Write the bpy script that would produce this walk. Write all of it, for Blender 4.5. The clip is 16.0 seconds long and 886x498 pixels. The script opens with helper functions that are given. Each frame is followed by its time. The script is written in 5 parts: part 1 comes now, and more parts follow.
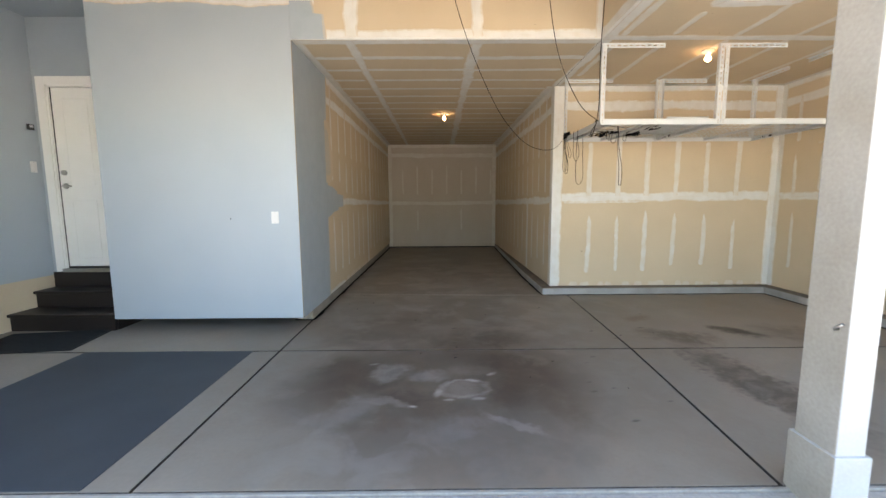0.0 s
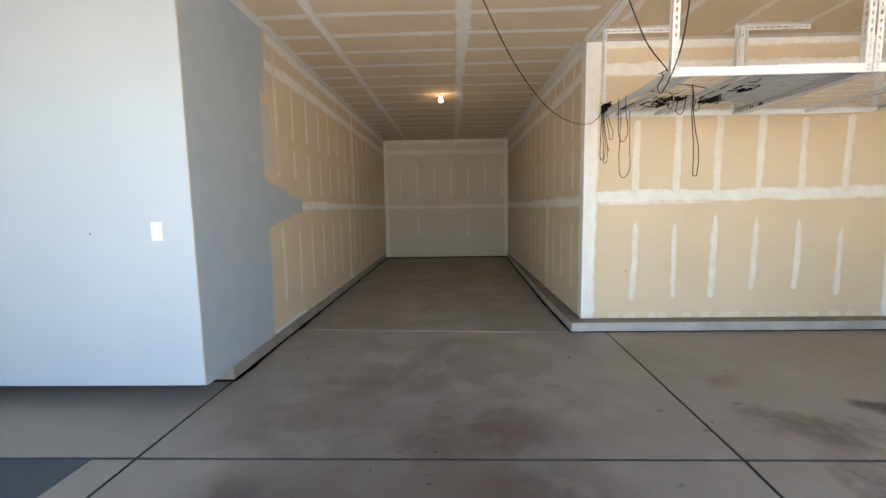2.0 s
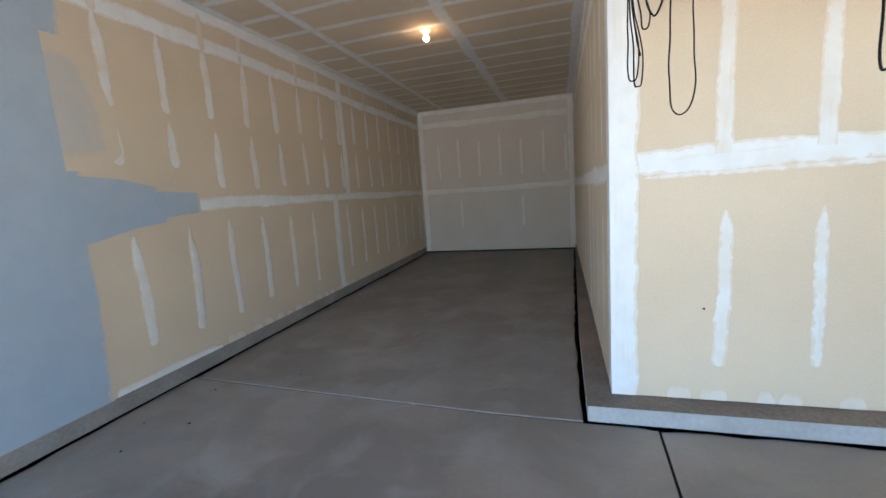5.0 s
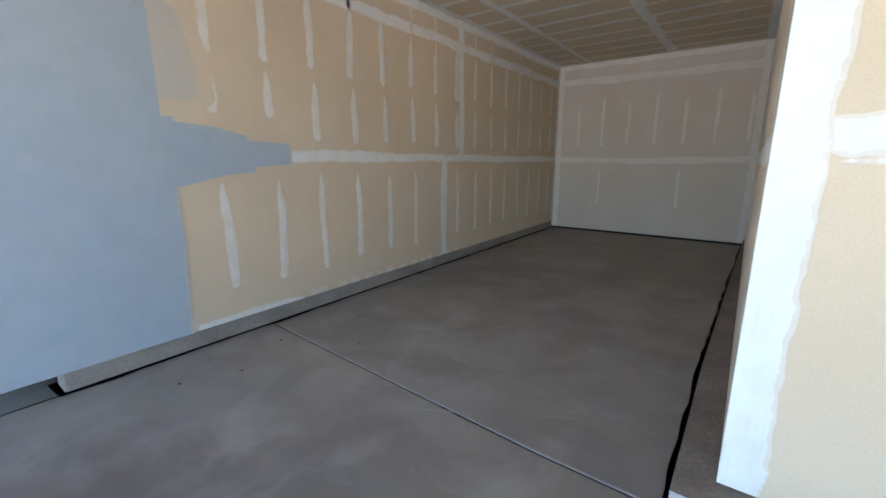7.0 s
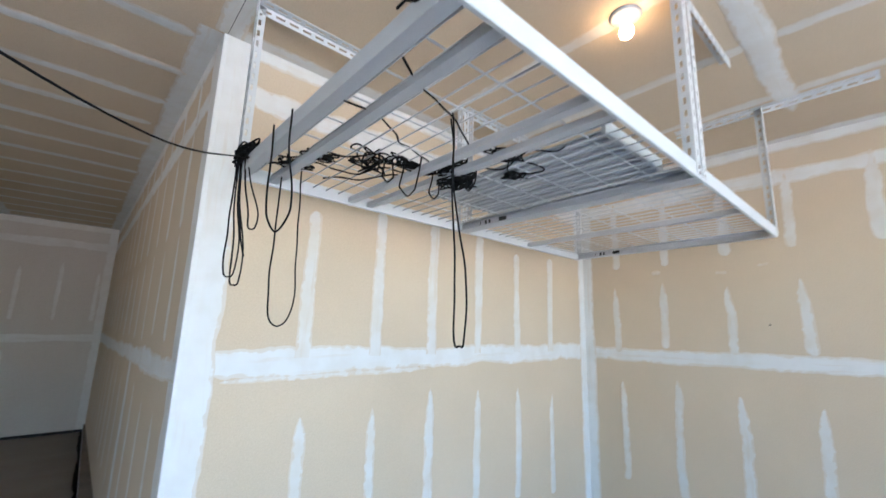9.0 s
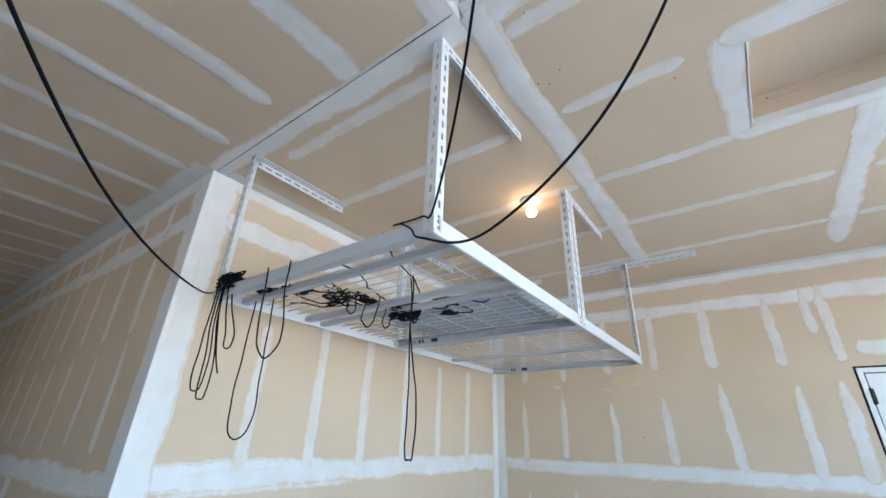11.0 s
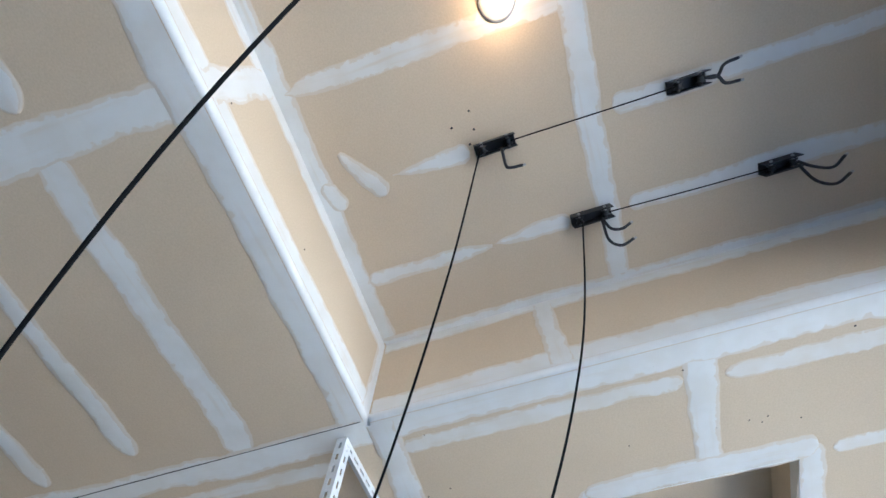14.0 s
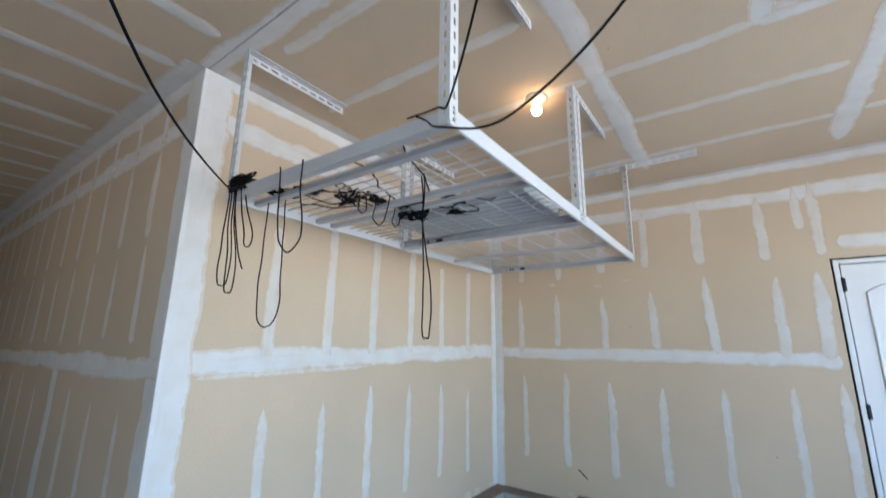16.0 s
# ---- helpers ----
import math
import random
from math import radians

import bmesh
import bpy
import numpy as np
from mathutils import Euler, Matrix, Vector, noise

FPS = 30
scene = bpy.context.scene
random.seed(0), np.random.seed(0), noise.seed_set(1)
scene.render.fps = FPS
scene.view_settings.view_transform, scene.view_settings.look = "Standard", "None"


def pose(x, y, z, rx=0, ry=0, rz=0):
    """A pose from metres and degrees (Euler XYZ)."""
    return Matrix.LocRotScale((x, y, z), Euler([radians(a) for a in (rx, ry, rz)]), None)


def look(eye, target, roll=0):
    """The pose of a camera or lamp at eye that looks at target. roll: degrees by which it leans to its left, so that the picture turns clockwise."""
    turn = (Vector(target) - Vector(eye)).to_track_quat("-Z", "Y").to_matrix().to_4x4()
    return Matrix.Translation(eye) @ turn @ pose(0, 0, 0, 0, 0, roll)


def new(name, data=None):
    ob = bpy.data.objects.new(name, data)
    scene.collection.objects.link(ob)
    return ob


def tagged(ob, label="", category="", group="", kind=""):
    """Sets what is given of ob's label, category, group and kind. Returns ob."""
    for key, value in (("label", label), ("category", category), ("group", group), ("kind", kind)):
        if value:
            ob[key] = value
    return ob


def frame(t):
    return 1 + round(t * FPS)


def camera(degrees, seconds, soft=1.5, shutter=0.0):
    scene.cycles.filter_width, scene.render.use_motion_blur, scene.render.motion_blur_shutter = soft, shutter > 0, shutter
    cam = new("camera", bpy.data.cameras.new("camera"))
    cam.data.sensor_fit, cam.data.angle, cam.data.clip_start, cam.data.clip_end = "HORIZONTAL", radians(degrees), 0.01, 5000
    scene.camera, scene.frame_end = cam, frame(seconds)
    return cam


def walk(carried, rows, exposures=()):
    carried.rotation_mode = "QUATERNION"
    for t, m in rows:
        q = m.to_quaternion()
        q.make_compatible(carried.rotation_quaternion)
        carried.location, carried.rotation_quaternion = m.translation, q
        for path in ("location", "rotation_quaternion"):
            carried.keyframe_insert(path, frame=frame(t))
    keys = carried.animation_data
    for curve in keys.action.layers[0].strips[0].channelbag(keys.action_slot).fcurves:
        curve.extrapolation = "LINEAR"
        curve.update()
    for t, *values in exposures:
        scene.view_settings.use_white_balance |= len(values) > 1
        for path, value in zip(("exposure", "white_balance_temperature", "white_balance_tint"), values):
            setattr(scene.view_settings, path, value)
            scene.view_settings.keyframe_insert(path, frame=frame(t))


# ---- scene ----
cam = camera(94.4, 16.0, shutter=0.25)
PATH = [
    (0, (-0.028, -0.054, 1.33), (-0.012, 1.933, 1.095), -0.3),
    (0.5, (0.058, 0.361, 1.323), (0.034, 2.35, 1.111), 0.0),
    (1, (0.144, 0.747, 1.334), (0.096, 2.736, 1.133), 0.1),
    (1.5, (0.203, 1.125, 1.324), (0.134, 3.114, 1.12), -0.1),
    (2, (0.232, 1.501, 1.311), (0.178, 3.489, 1.096), -0.9),
    (2.5, (0.322, 1.858, 1.315), (0.267, 3.844, 1.081), -1.5),
    (3, (0.464, 2.217, 1.275), (0.376, 4.198, 1.009), -2.5),
    (5.5, (1.439, 3.703, 1.318), (0.721, 5.543, 1.009), -3.4),
    (6, (1.481, 3.954, 1.339), (0.597, 5.714, 0.992), -2.3),
    (6.5, (1.484, 4.026, 1.35), (0.404, 5.666, 0.967), -0.6),
    (7, (1.513, 4.065, 1.299), (0.35, 5.634, 0.867), -0.2),
    (7.5, (1.489, 4.127, 1.347), (0.886, 5.991, 0.945), 0.1),
    (8, (1.417, 4.096, 1.382), (1.693, 6.061, 1.132), 0.7),
    (8.5, (1.354, 3.897, 1.453), (2.276, 5.669, 1.541), 1.9),
    (9, (1.217, 3.77, 1.537), (2.515, 5.244, 1.917), 1.6),
    (11.5, (0.733, 3.548, 1.579), (2.158, 4.533, 2.578), 0.2),
    (12, (0.655, 3.523, 1.64), (1.928, 4.378, 2.924), 0.4),
    (12.5, (0.574, 3.473, 1.663), (1.638, 4.186, 3.199), 1.0),
    (13, (0.561, 3.464, 1.679), (1.503, 4.054, 3.341), 0.4),
    (13.5, (0.57, 3.49, 1.697), (1.427, 3.893, 3.459), -0.9),
    (14, (0.568, 3.484, 1.686), (1.245, 3.714, 3.554), 0.8),
    (14.5, (0.578, 3.48, 1.683), (1.351, 3.765, 3.506), 3.5),
    (15, (0.632, 3.511, 1.643), (1.813, 4.149, 3.126), 5.2),
    (15.5, (0.702, 3.582, 1.554), (2.139, 4.607, 2.495), 3.9),
    (16, (0.739, 3.6, 1.486), (2.325, 4.74, 1.917), 0.8),
]
EXPOSURES = [(0, 3.27, 7250, 9), (1.5, 3.49, 6950, 10), (3, 3.64, 6800, 10), (5.5, 3.75, 5600, 8), (7, 3.92, 5700, 8), (7.5, 3.84, 6100, 9), (8, 3.76, 5800, 9), (9, 3.60, 5400, 8), (11.5, 3.45, 5200, 5), (12.5, 3.48, 5150, 4), (14.5, 3.49, 5100, 4), (16, 3.26, 5400, 8)]
walk(cam, [(t, look(eye, target, roll)) for t, eye, target, roll in PATH], EXPOSURES)

# ---- world and daylight ----
world = bpy.data.worlds.new("sky")
scene.world = world
world.use_nodes = True
wn = world.node_tree
sky = wn.nodes.new("ShaderNodeTexSky")
sky.sky_type = "NISHITA"
sky.sun_disc = False
SUN_UP, SUN_AZ = 68.0, 20.0
sky.sun_elevation, sky.sun_rotation = radians(SUN_UP), radians(SUN_AZ)
wn.links.new(sky.outputs[0], wn.nodes["Background"].inputs[0])
wn.nodes["Background"].inputs[1].default_value = 0.105
sun_data = bpy.data.lights.new("sun", "SUN")
sun_data.energy, sun_data.angle, sun_data.color = 5.0, radians(0.5), (1.0, 0.93, 0.84)
sun = new("sun", sun_data)
az, up = radians(SUN_AZ), radians(SUN_UP)
sun.matrix_world = look((math.sin(az) * math.cos(up) * 30, math.cos(az) * math.cos(up) * 30, math.sin(up) * 30), (0, 0, 0))


# ---- materials ----
def material(name, colour, rough=0.7, metal=0.0, second=None, scale=6.0, amount=0.5, grain=90.0, grain_amount=0.12, bump=0.15,
             stretch=(1, 1, 1), spec=0.5):
    """Two scales of colour variation and a fine bump, in metres of the world."""
    m = bpy.data.materials.new(name)
    m.use_nodes = True
    n, l = m.node_tree.nodes, m.node_tree.links
    b = n["Principled BSDF"]
    b.inputs["Roughness"].default_value, b.inputs["Metallic"].default_value = rough, metal
    b.inputs["Specular IOR Level"].default_value = spec
    geo = n.new("ShaderNodeNewGeometry")
    mp = n.new("ShaderNodeMapping")
    mp.inputs["Scale"].default_value = stretch
    l.new(geo.outputs["Position"], mp.inputs["Vector"])
    big = n.new("ShaderNodeTexNoise")
    big.inputs["Scale"].default_value, big.inputs["Detail"].default_value = scale, 6
    l.new(mp.outputs[0], big.inputs["Vector"])
    fine = n.new("ShaderNodeTexNoise")
    fine.inputs["Scale"].default_value, fine.inputs["Detail"].default_value = grain, 3
    l.new(mp.outputs[0], fine.inputs["Vector"])
    ramp = n.new("ShaderNodeMapRange")
    ramp.inputs[1].default_value, ramp.inputs[2].default_value, ramp.inputs[4].default_value = 0.35, 0.68, amount
    l.new(big.outputs["Fac"], ramp.inputs[0])
    mix = n.new("ShaderNodeMix")
    mix.data_type = "RGBA"
    mix.inputs[6].default_value = (*colour, 1)
    mix.inputs[7].default_value = (*(second or [c * 0.8 for c in colour]), 1)
    l.new(ramp.outputs[0], mix.inputs[0])
    dark = n.new("ShaderNodeMix")
    dark.data_type, dark.blend_type = "RGBA", "MULTIPLY"
    dark.inputs[0].default_value = 1.0
    shade = n.new("ShaderNodeMapRange")
    shade.inputs[1].default_value, shade.inputs[2].default_value = 0.3, 0.7
    shade.inputs[3].default_value, shade.inputs[4].default_value = 1 - grain_amount, 1 + grain_amount * 0.5
    l.new(fine.outputs["Fac"], shade.inputs[0])
    l.new(mix.outputs[2], dark.inputs[6])
    l.new(shade.outputs[0], dark.inputs[7])
    l.new(dark.outputs[2], b.inputs["Base Color"])
    bp = n.new("ShaderNodeBump")
    bp.inputs["Strength"].default_value, bp.inputs["Distance"].default_value = bump, 0.004
    l.new(fine.outputs["Fac"], bp.inputs["Height"])
    l.new(bp.outputs[0], b.inputs["Normal"])
    return m


def concrete_floor():
    """Power-trowelled slab with brown damp stains, pale scuffs and dark drips."""
    m = material("concrete", (0.308, 0.266, 0.222), 0.6, second=(0.228, 0.19, 0.152), scale=0.9, amount=0.85, grain=38, grain_amount=0.07, bump=0.05)
    n, l = m.node_tree.nodes, m.node_tree.links
    b = n["Principled BSDF"]
    last = b.inputs["Base Color"].links[0].from_socket
    geo = n.new("ShaderNodeNewGeometry")

    def stain(centre, radius, colour, strength, scale, lo, hi, turn=0.0, squash=1.0):
        nonlocal last
        off = n.new("ShaderNodeVectorMath")
        off.operation = "SUBTRACT"
        off.inputs[1].default_value = (*centre, 0)
        l.new(geo.outputs["Position"], off.inputs[0])
        spin = n.new("ShaderNodeMapping")
        spin.vector_type = "TEXTURE"
        spin.inputs["Rotation"].default_value = (0, 0, radians(turn))
        spin.inputs["Scale"].default_value = (1, squash, 1)
        l.new(off.outputs[0], spin.inputs["Vector"])
        d = n.new("ShaderNodeVectorMath")
        d.operation = "LENGTH"
        l.new(spin.outputs[0], d.inputs[0])
        fall = n.new("ShaderNodeMapRange")
        fall.inputs[1].default_value, fall.inputs[2].default_value, fall.inputs[3].default_value, fall.inputs[4].default_value = radius * 0.35, radius, 1, 0
        reach = d.outputs["Value"]
        l.new(reach, fall.inputs[0])
        noi = n.new("ShaderNodeTexNoise")
        noi.inputs["Scale"].default_value, noi.inputs["Detail"].default_value, noi.inputs["Distortion"].default_value = scale, 7, 0.6
        l.new(geo.outputs["Position"], noi.inputs["Vector"])
        cut = n.new("ShaderNodeMapRange")
        cut.inputs[1].default_value, cut.inputs[2].default_value, cut.inputs[4].default_value = lo, hi, strength
        l.new(noi.outputs["Fac"], cut.inputs[0])
        mul = n.new("ShaderNodeMath")
        mul.operation = "MULTIPLY"
        l.new(fall.outputs[0], mul.inputs[0])
        l.new(cut.outputs[0], mul.inputs[1])
        mx = n.new("ShaderNodeMix")
        mx.data_type = "RGBA"
        mx.inputs[7].default_value = (*colour, 1)
        l.new(mul.outputs[0], mx.inputs[0])
        l.new(last, mx.inputs[6])
        last = mx.outputs[2]

    def noise_colour(scale, detail):
        q = n.new("ShaderNodeTexNoise")
        q.inputs["Scale"].default_value, q.inputs["Detail"].default_value = scale, detail
        l.new(geo.outputs["Position"], q.inputs["Vector"])
        c = n.new("ShaderNodeVectorMath")
        c.operation = "SUBTRACT"
        c.inputs[1].default_value = (0.5, 0.5, 0.5)
        l.new(q.outputs["Color"], c.inputs[0])
        return c.outputs[0]

    drift, fray = noise_colour(2.6, 4), noise_colour(15.0, 6)
    cloud = n.new("ShaderNodeTexNoise")
    cloud.inputs["Scale"].default_value, cloud.inputs["Detail"].default_value, cloud.inputs["Roughness"].default_value, cloud.inputs["Distortion"].default_value = 5.5, 8, 0.68, 0.5
    l.new(geo.outputs["Position"], cloud.inputs["Vector"])
    mottle = n.new("ShaderNodeMapRange")
    for i, v in enumerate((0.34, 0.56, 0.42, 1.0)):
        mottle.inputs[i + 1].default_value = v
    l.new(cloud.outputs["Fac"], mottle.inputs[0])

    def pushed(by, start, amount):
        q = n.new("ShaderNodeVectorMath")
        q.operation = "MULTIPLY_ADD"
        q.inputs[1].default_value = (amount, amount, 0)
        l.new(by, q.inputs[0])
        l.new(start, q.inputs[2])
        return q.outputs[0]

    def patch(centre, radius, colour, strength, soft=0.3, turn=0.0, squash=1.0, warp=0.5, ring=0.0):
        """A spill with an uneven outline: its rim is carried off by two scales of noise."""
        nonlocal last
        at = pushed(fray, pushed(drift, geo.outputs["Position"], radius * warp * 2.2), radius * 0.45)
        off = n.new("ShaderNodeVectorMath")
        off.operation = "SUBTRACT"
        off.inputs[1].default_value = (*centre, 0)
        l.new(at, off.inputs[0])
        spin = n.new("ShaderNodeMapping")
        spin.vector_type = "TEXTURE"
        spin.inputs["Rotation"].default_value = (0, 0, radians(turn))
        spin.inputs["Scale"].default_value = (1, squash, 1)
        l.new(off.outputs[0], spin.inputs["Vector"])
        d = n.new("ShaderNodeVectorMath")
        d.operation = "LENGTH"
        l.new(spin.outputs[0], d.inputs[0])
        reach = d.outputs["Value"]
        lo, hi = radius * max(0.0, 0.75 - soft), radius * 1.15
        if ring:
            sub = n.new("ShaderNodeMath")
            sub.operation = "SUBTRACT"
            sub.inputs[1].default_value = radius
            l.new(reach, sub.inputs[0])
            flat = n.new("ShaderNodeMath")
            flat.operation = "ABSOLUTE"
            l.new(sub.outputs[0], flat.inputs[0])
            reach, lo, hi = flat.outputs[0], 0.0, ring
        fall = n.new("ShaderNodeMapRange")
        fall.interpolation_type = "SMOOTHSTEP"
        for i, v in enumerate((lo, hi, strength, 0.0)):
            fall.inputs[i + 1].default_value = v
        l.new(reach, fall.inputs[0])
        thin = n.new("ShaderNodeMath")
        thin.operation = "MULTIPLY"
        l.new(fall.outputs[0], thin.inputs[0])
        l.new(mottle.outputs[0], thin.inputs[1])
        mx = n.new("ShaderNodeMix")
        mx.data_type = "RGBA"
        mx.inputs[7].default_value = (*colour, 1)
        l.new(thin.outputs[0], mx.inputs[0])
        l.new(last, mx.inputs[6])
        last = mx.outputs[2]

    brown, umber, clean, crust = (0.112, 0.082, 0.060), (0.080, 0.056, 0.042), (0.265, 0.240, 0.212), (0.44, 0.42, 0.39)
    # general mottling; the broad first one also tones down daylight on the front floor
    stain((0.2, 2.6), 2.6, (0.185, 0.150, 0.118), 0.7, 0.9, 0.24, 0.48)
    stain((2.6, 3.0), 2.4, (0.21, 0.182, 0.155), 0.5, 1.1, 0.35, 0.55)
    stain((0.0, 5.0), 6.5, (0.25, 0.222, 0.19), 0.4, 6.0, 0.42, 0.62)
    stain((0.0, 3.9), 1.6, (0.15, 0.118, 0.092), 0.8, 2.4, 0.40, 0.52)
    stain((0.1, 7.0), 4.6, (0.185, 0.160, 0.132), 0.7, 1.6, 0.42, 0.58)
    stain((0.0, 6.2), 3.4, (0.33, 0.30, 0.265), 0.4, 2.7, 0.52, 0.64)
    # front slab: brown spill with dark pools and pale dried patches
    stain((0.0, 2.75), 1.25, (0.115, 0.088, 0.068), 0.8, 2.0, 0.34, 0.50)
    stain((-0.62, 2.85), 0.75, umber, 0.8, 2.6, 0.34, 0.46, 40, 0.75)
    stain((0.60, 2.85), 0.75, umber, 0.8, 2.4, 0.32, 0.46, 70, 0.75)
    stain((0.05, 2.35), 0.9, brown, 0.6, 2.8, 0.40, 0.52, 0, 0.6)
    stain((-0.3, 2.15), 0.9, (0.27, 0.25, 0.23), 0.45, 3.2, 0.48, 0.58)
    patch((-0.05, 2.80), 1.08, (0.138, 0.106, 0.082), 0.9, 0.45, 0, 0.75, 0.3)
    patch((0.15, 2.15), 0.80, (0.150, 0.128, 0.110), 0.75, 0.5, 0, 0.6, 0.35)
    for x, y, r, k, turn, q in ((-0.64, 2.88, 0.36, 0.85, 30, 0.75), (-0.86, 3.14, 0.25, 0.8, 40, 0.7), (-0.25, 2.57, 0.33, 0.8, 5, 0.42), (0.62, 2.86, 0.36, 0.85, 70, 0.75),
                              (0.44, 2.62, 0.22, 0.8, 60, 0.6), (-0.02, 2.43, 0.27, 0.75, 0, 0.45), (0.76, 2.48, 0.30, 0.75, 100, 0.6), (-0.45, 2.28, 0.26, 0.6, 20, 0.5), (0.28, 3.30, 0.30, 0.6, 0, 0.4)):
        patch((x, y), r, umber if k > 0.78 else brown, k * 0.9, 0.35, turn, q)
    patch((-0.42, 3.02), 0.22, clean, 0.8, 0.25, 60, 0.55)
    patch((-0.13, 2.95), 0.21, clean, 0.75, 0.3, 10, 0.55)
    patch((-0.43, 2.53), 0.28, (0.235, 0.212, 0.19), 0.7, 0.3, -8, 0.22)
    patch((-0.62, 2.40), 0.26, (0.225, 0.205, 0.185), 0.6, 0.4, 30, 0.5)
    patch((0.10, 2.20), 0.30, (0.215, 0.20, 0.19), 0.55, 0.4, 15, 0.4)
    patch((0.42, 2.24), 0.24, (0.28, 0.262, 0.245), 0.6, 0.3, -35, 0.2)
    patch((0.20, 3.05), 0.20, (0.215, 0.185, 0.158), 0.6, 0.4, 0, 0.7)
    patch((0.14, 2.72), 0.17, (0.235, 0.205, 0.175), 0.75, 0.25, 0, 0.95, 0.25)
    patch((0.14, 2.72), 0.165, crust, 0.34, 0.3, 0, 0.85, 0.6, ring=0.045)
    for x, y, r, turn in ((-0.045, 2.66, 0.075, 80), (0.36, 2.97, 0.06, 40), (0.21, 2.85, 0.06, -20), (0.23, 2.57, 0.06, 10), (0.03, 2.56, 0.045, 0), (-0.56, 3.17, 0.05, 20), (-0.21, 2.48, 0.04, 0)):
        patch((x, y), r, crust, 0.7, 0.6, turn, 0.45)
    # rear slab of the middle bay
    patch((0.40, 3.70), 0.52, umber, 0.75, 0.5, 10, 0.5)
    patch((0.58, 3.20), 0.40, umber, 0.85, 0.45, 10, 0.6)
    patch((-0.70, 3.85), 0.48, brown, 0.55, 0.55, 0, 0.55)
    patch((-0.45, 4.55), 0.55, brown, 0.4, 0.6, 0, 0.5)
    patch((0.02, 4.12), 0.40, (0.235, 0.205, 0.175), 0.5, 0.5, 20, 0.5)
    # right bay: long smear and oily spots
    patch((2.27, 2.80), 0.88, (0.098, 0.078, 0.064), 0.95, 0.3, 96, 0.28, 0.15)
    patch((2.32, 3.80), 0.44, (0.100, 0.076, 0.058), 0.9, 0.4, -20, 0.55)
    patch((2.96, 3.93), 0.28, (0.042, 0.028, 0.020), 1.0, 0.3, -35, 0.45)
    patch((2.86, 4.05), 0.12, (0.048, 0.033, 0.024), 0.8, 0.5, 0, 0.4)
    patch((2.18, 4.45), 0.24, (0.15, 0.10, 0.072), 0.6, 0.5, 30, 0.4)
    patch((3.55, 3.90), 0.45, (0.105, 0.085, 0.07), 0.6, 0.35, 0, 0.7)
    for x, y, r in ((-0.07, 3.56, 0.04), (0.10, 3.37, 0.045), (0.11, 3.68, 0.04), (0.12, 4.10, 0.05), (1.52, 3.99, 0.05), (1.26, 3.30, 0.045), (1.17, 3.17, 0.04), (1.07, 2.82, 0.035), (1.20, 2.72, 0.03),
                    (1.05, 2.67, 0.05), (1.67, 3.77, 0.05), (1.49, 2.51, 0.035), (1.15, 2.28, 0.05), (2.07, 4.08, 0.075), (2.31, 4.61, 0.05), (0.95, 4.35, 0.03)):
        patch((x, y), r * 0.8, (0.055, 0.045, 0.037), 0.75, 0.6, 15, 0.4, 0.9)
    l.new(last, b.inputs["Base Color"])
    return m


PAPER = material("drywall_paper", (0.595, 0.482, 0.342), 0.85, second=(0.54, 0.433, 0.303), scale=1.6, amount=0.8, grain=160, grain_amount=0.06, bump=0.08, spec=0.2)
MUD_SOLID = material("thick_compound", (0.68, 0.672, 0.645), 0.8, second=(0.63, 0.607, 0.56), scale=7, amount=0.6, grain=60, grain_amount=0.03, bump=0.08, spec=0.2)
SKIM = material("skimmed_board", (0.49, 0.425, 0.35), 0.85, second=(0.53, 0.475, 0.41), scale=2.2, amount=0.7, grain=120, grain_amount=0.06, bump=0.1, stretch=(1, 1, 0.4), spec=0.2)
GREY_PAINT = material("grey_wall_paint", (0.36, 0.405, 0.445), 0.5, second=(0.335, 0.38, 0.42), scale=2.2, amount=0.6, grain=220, grain_amount=0.05, bump=0.12)


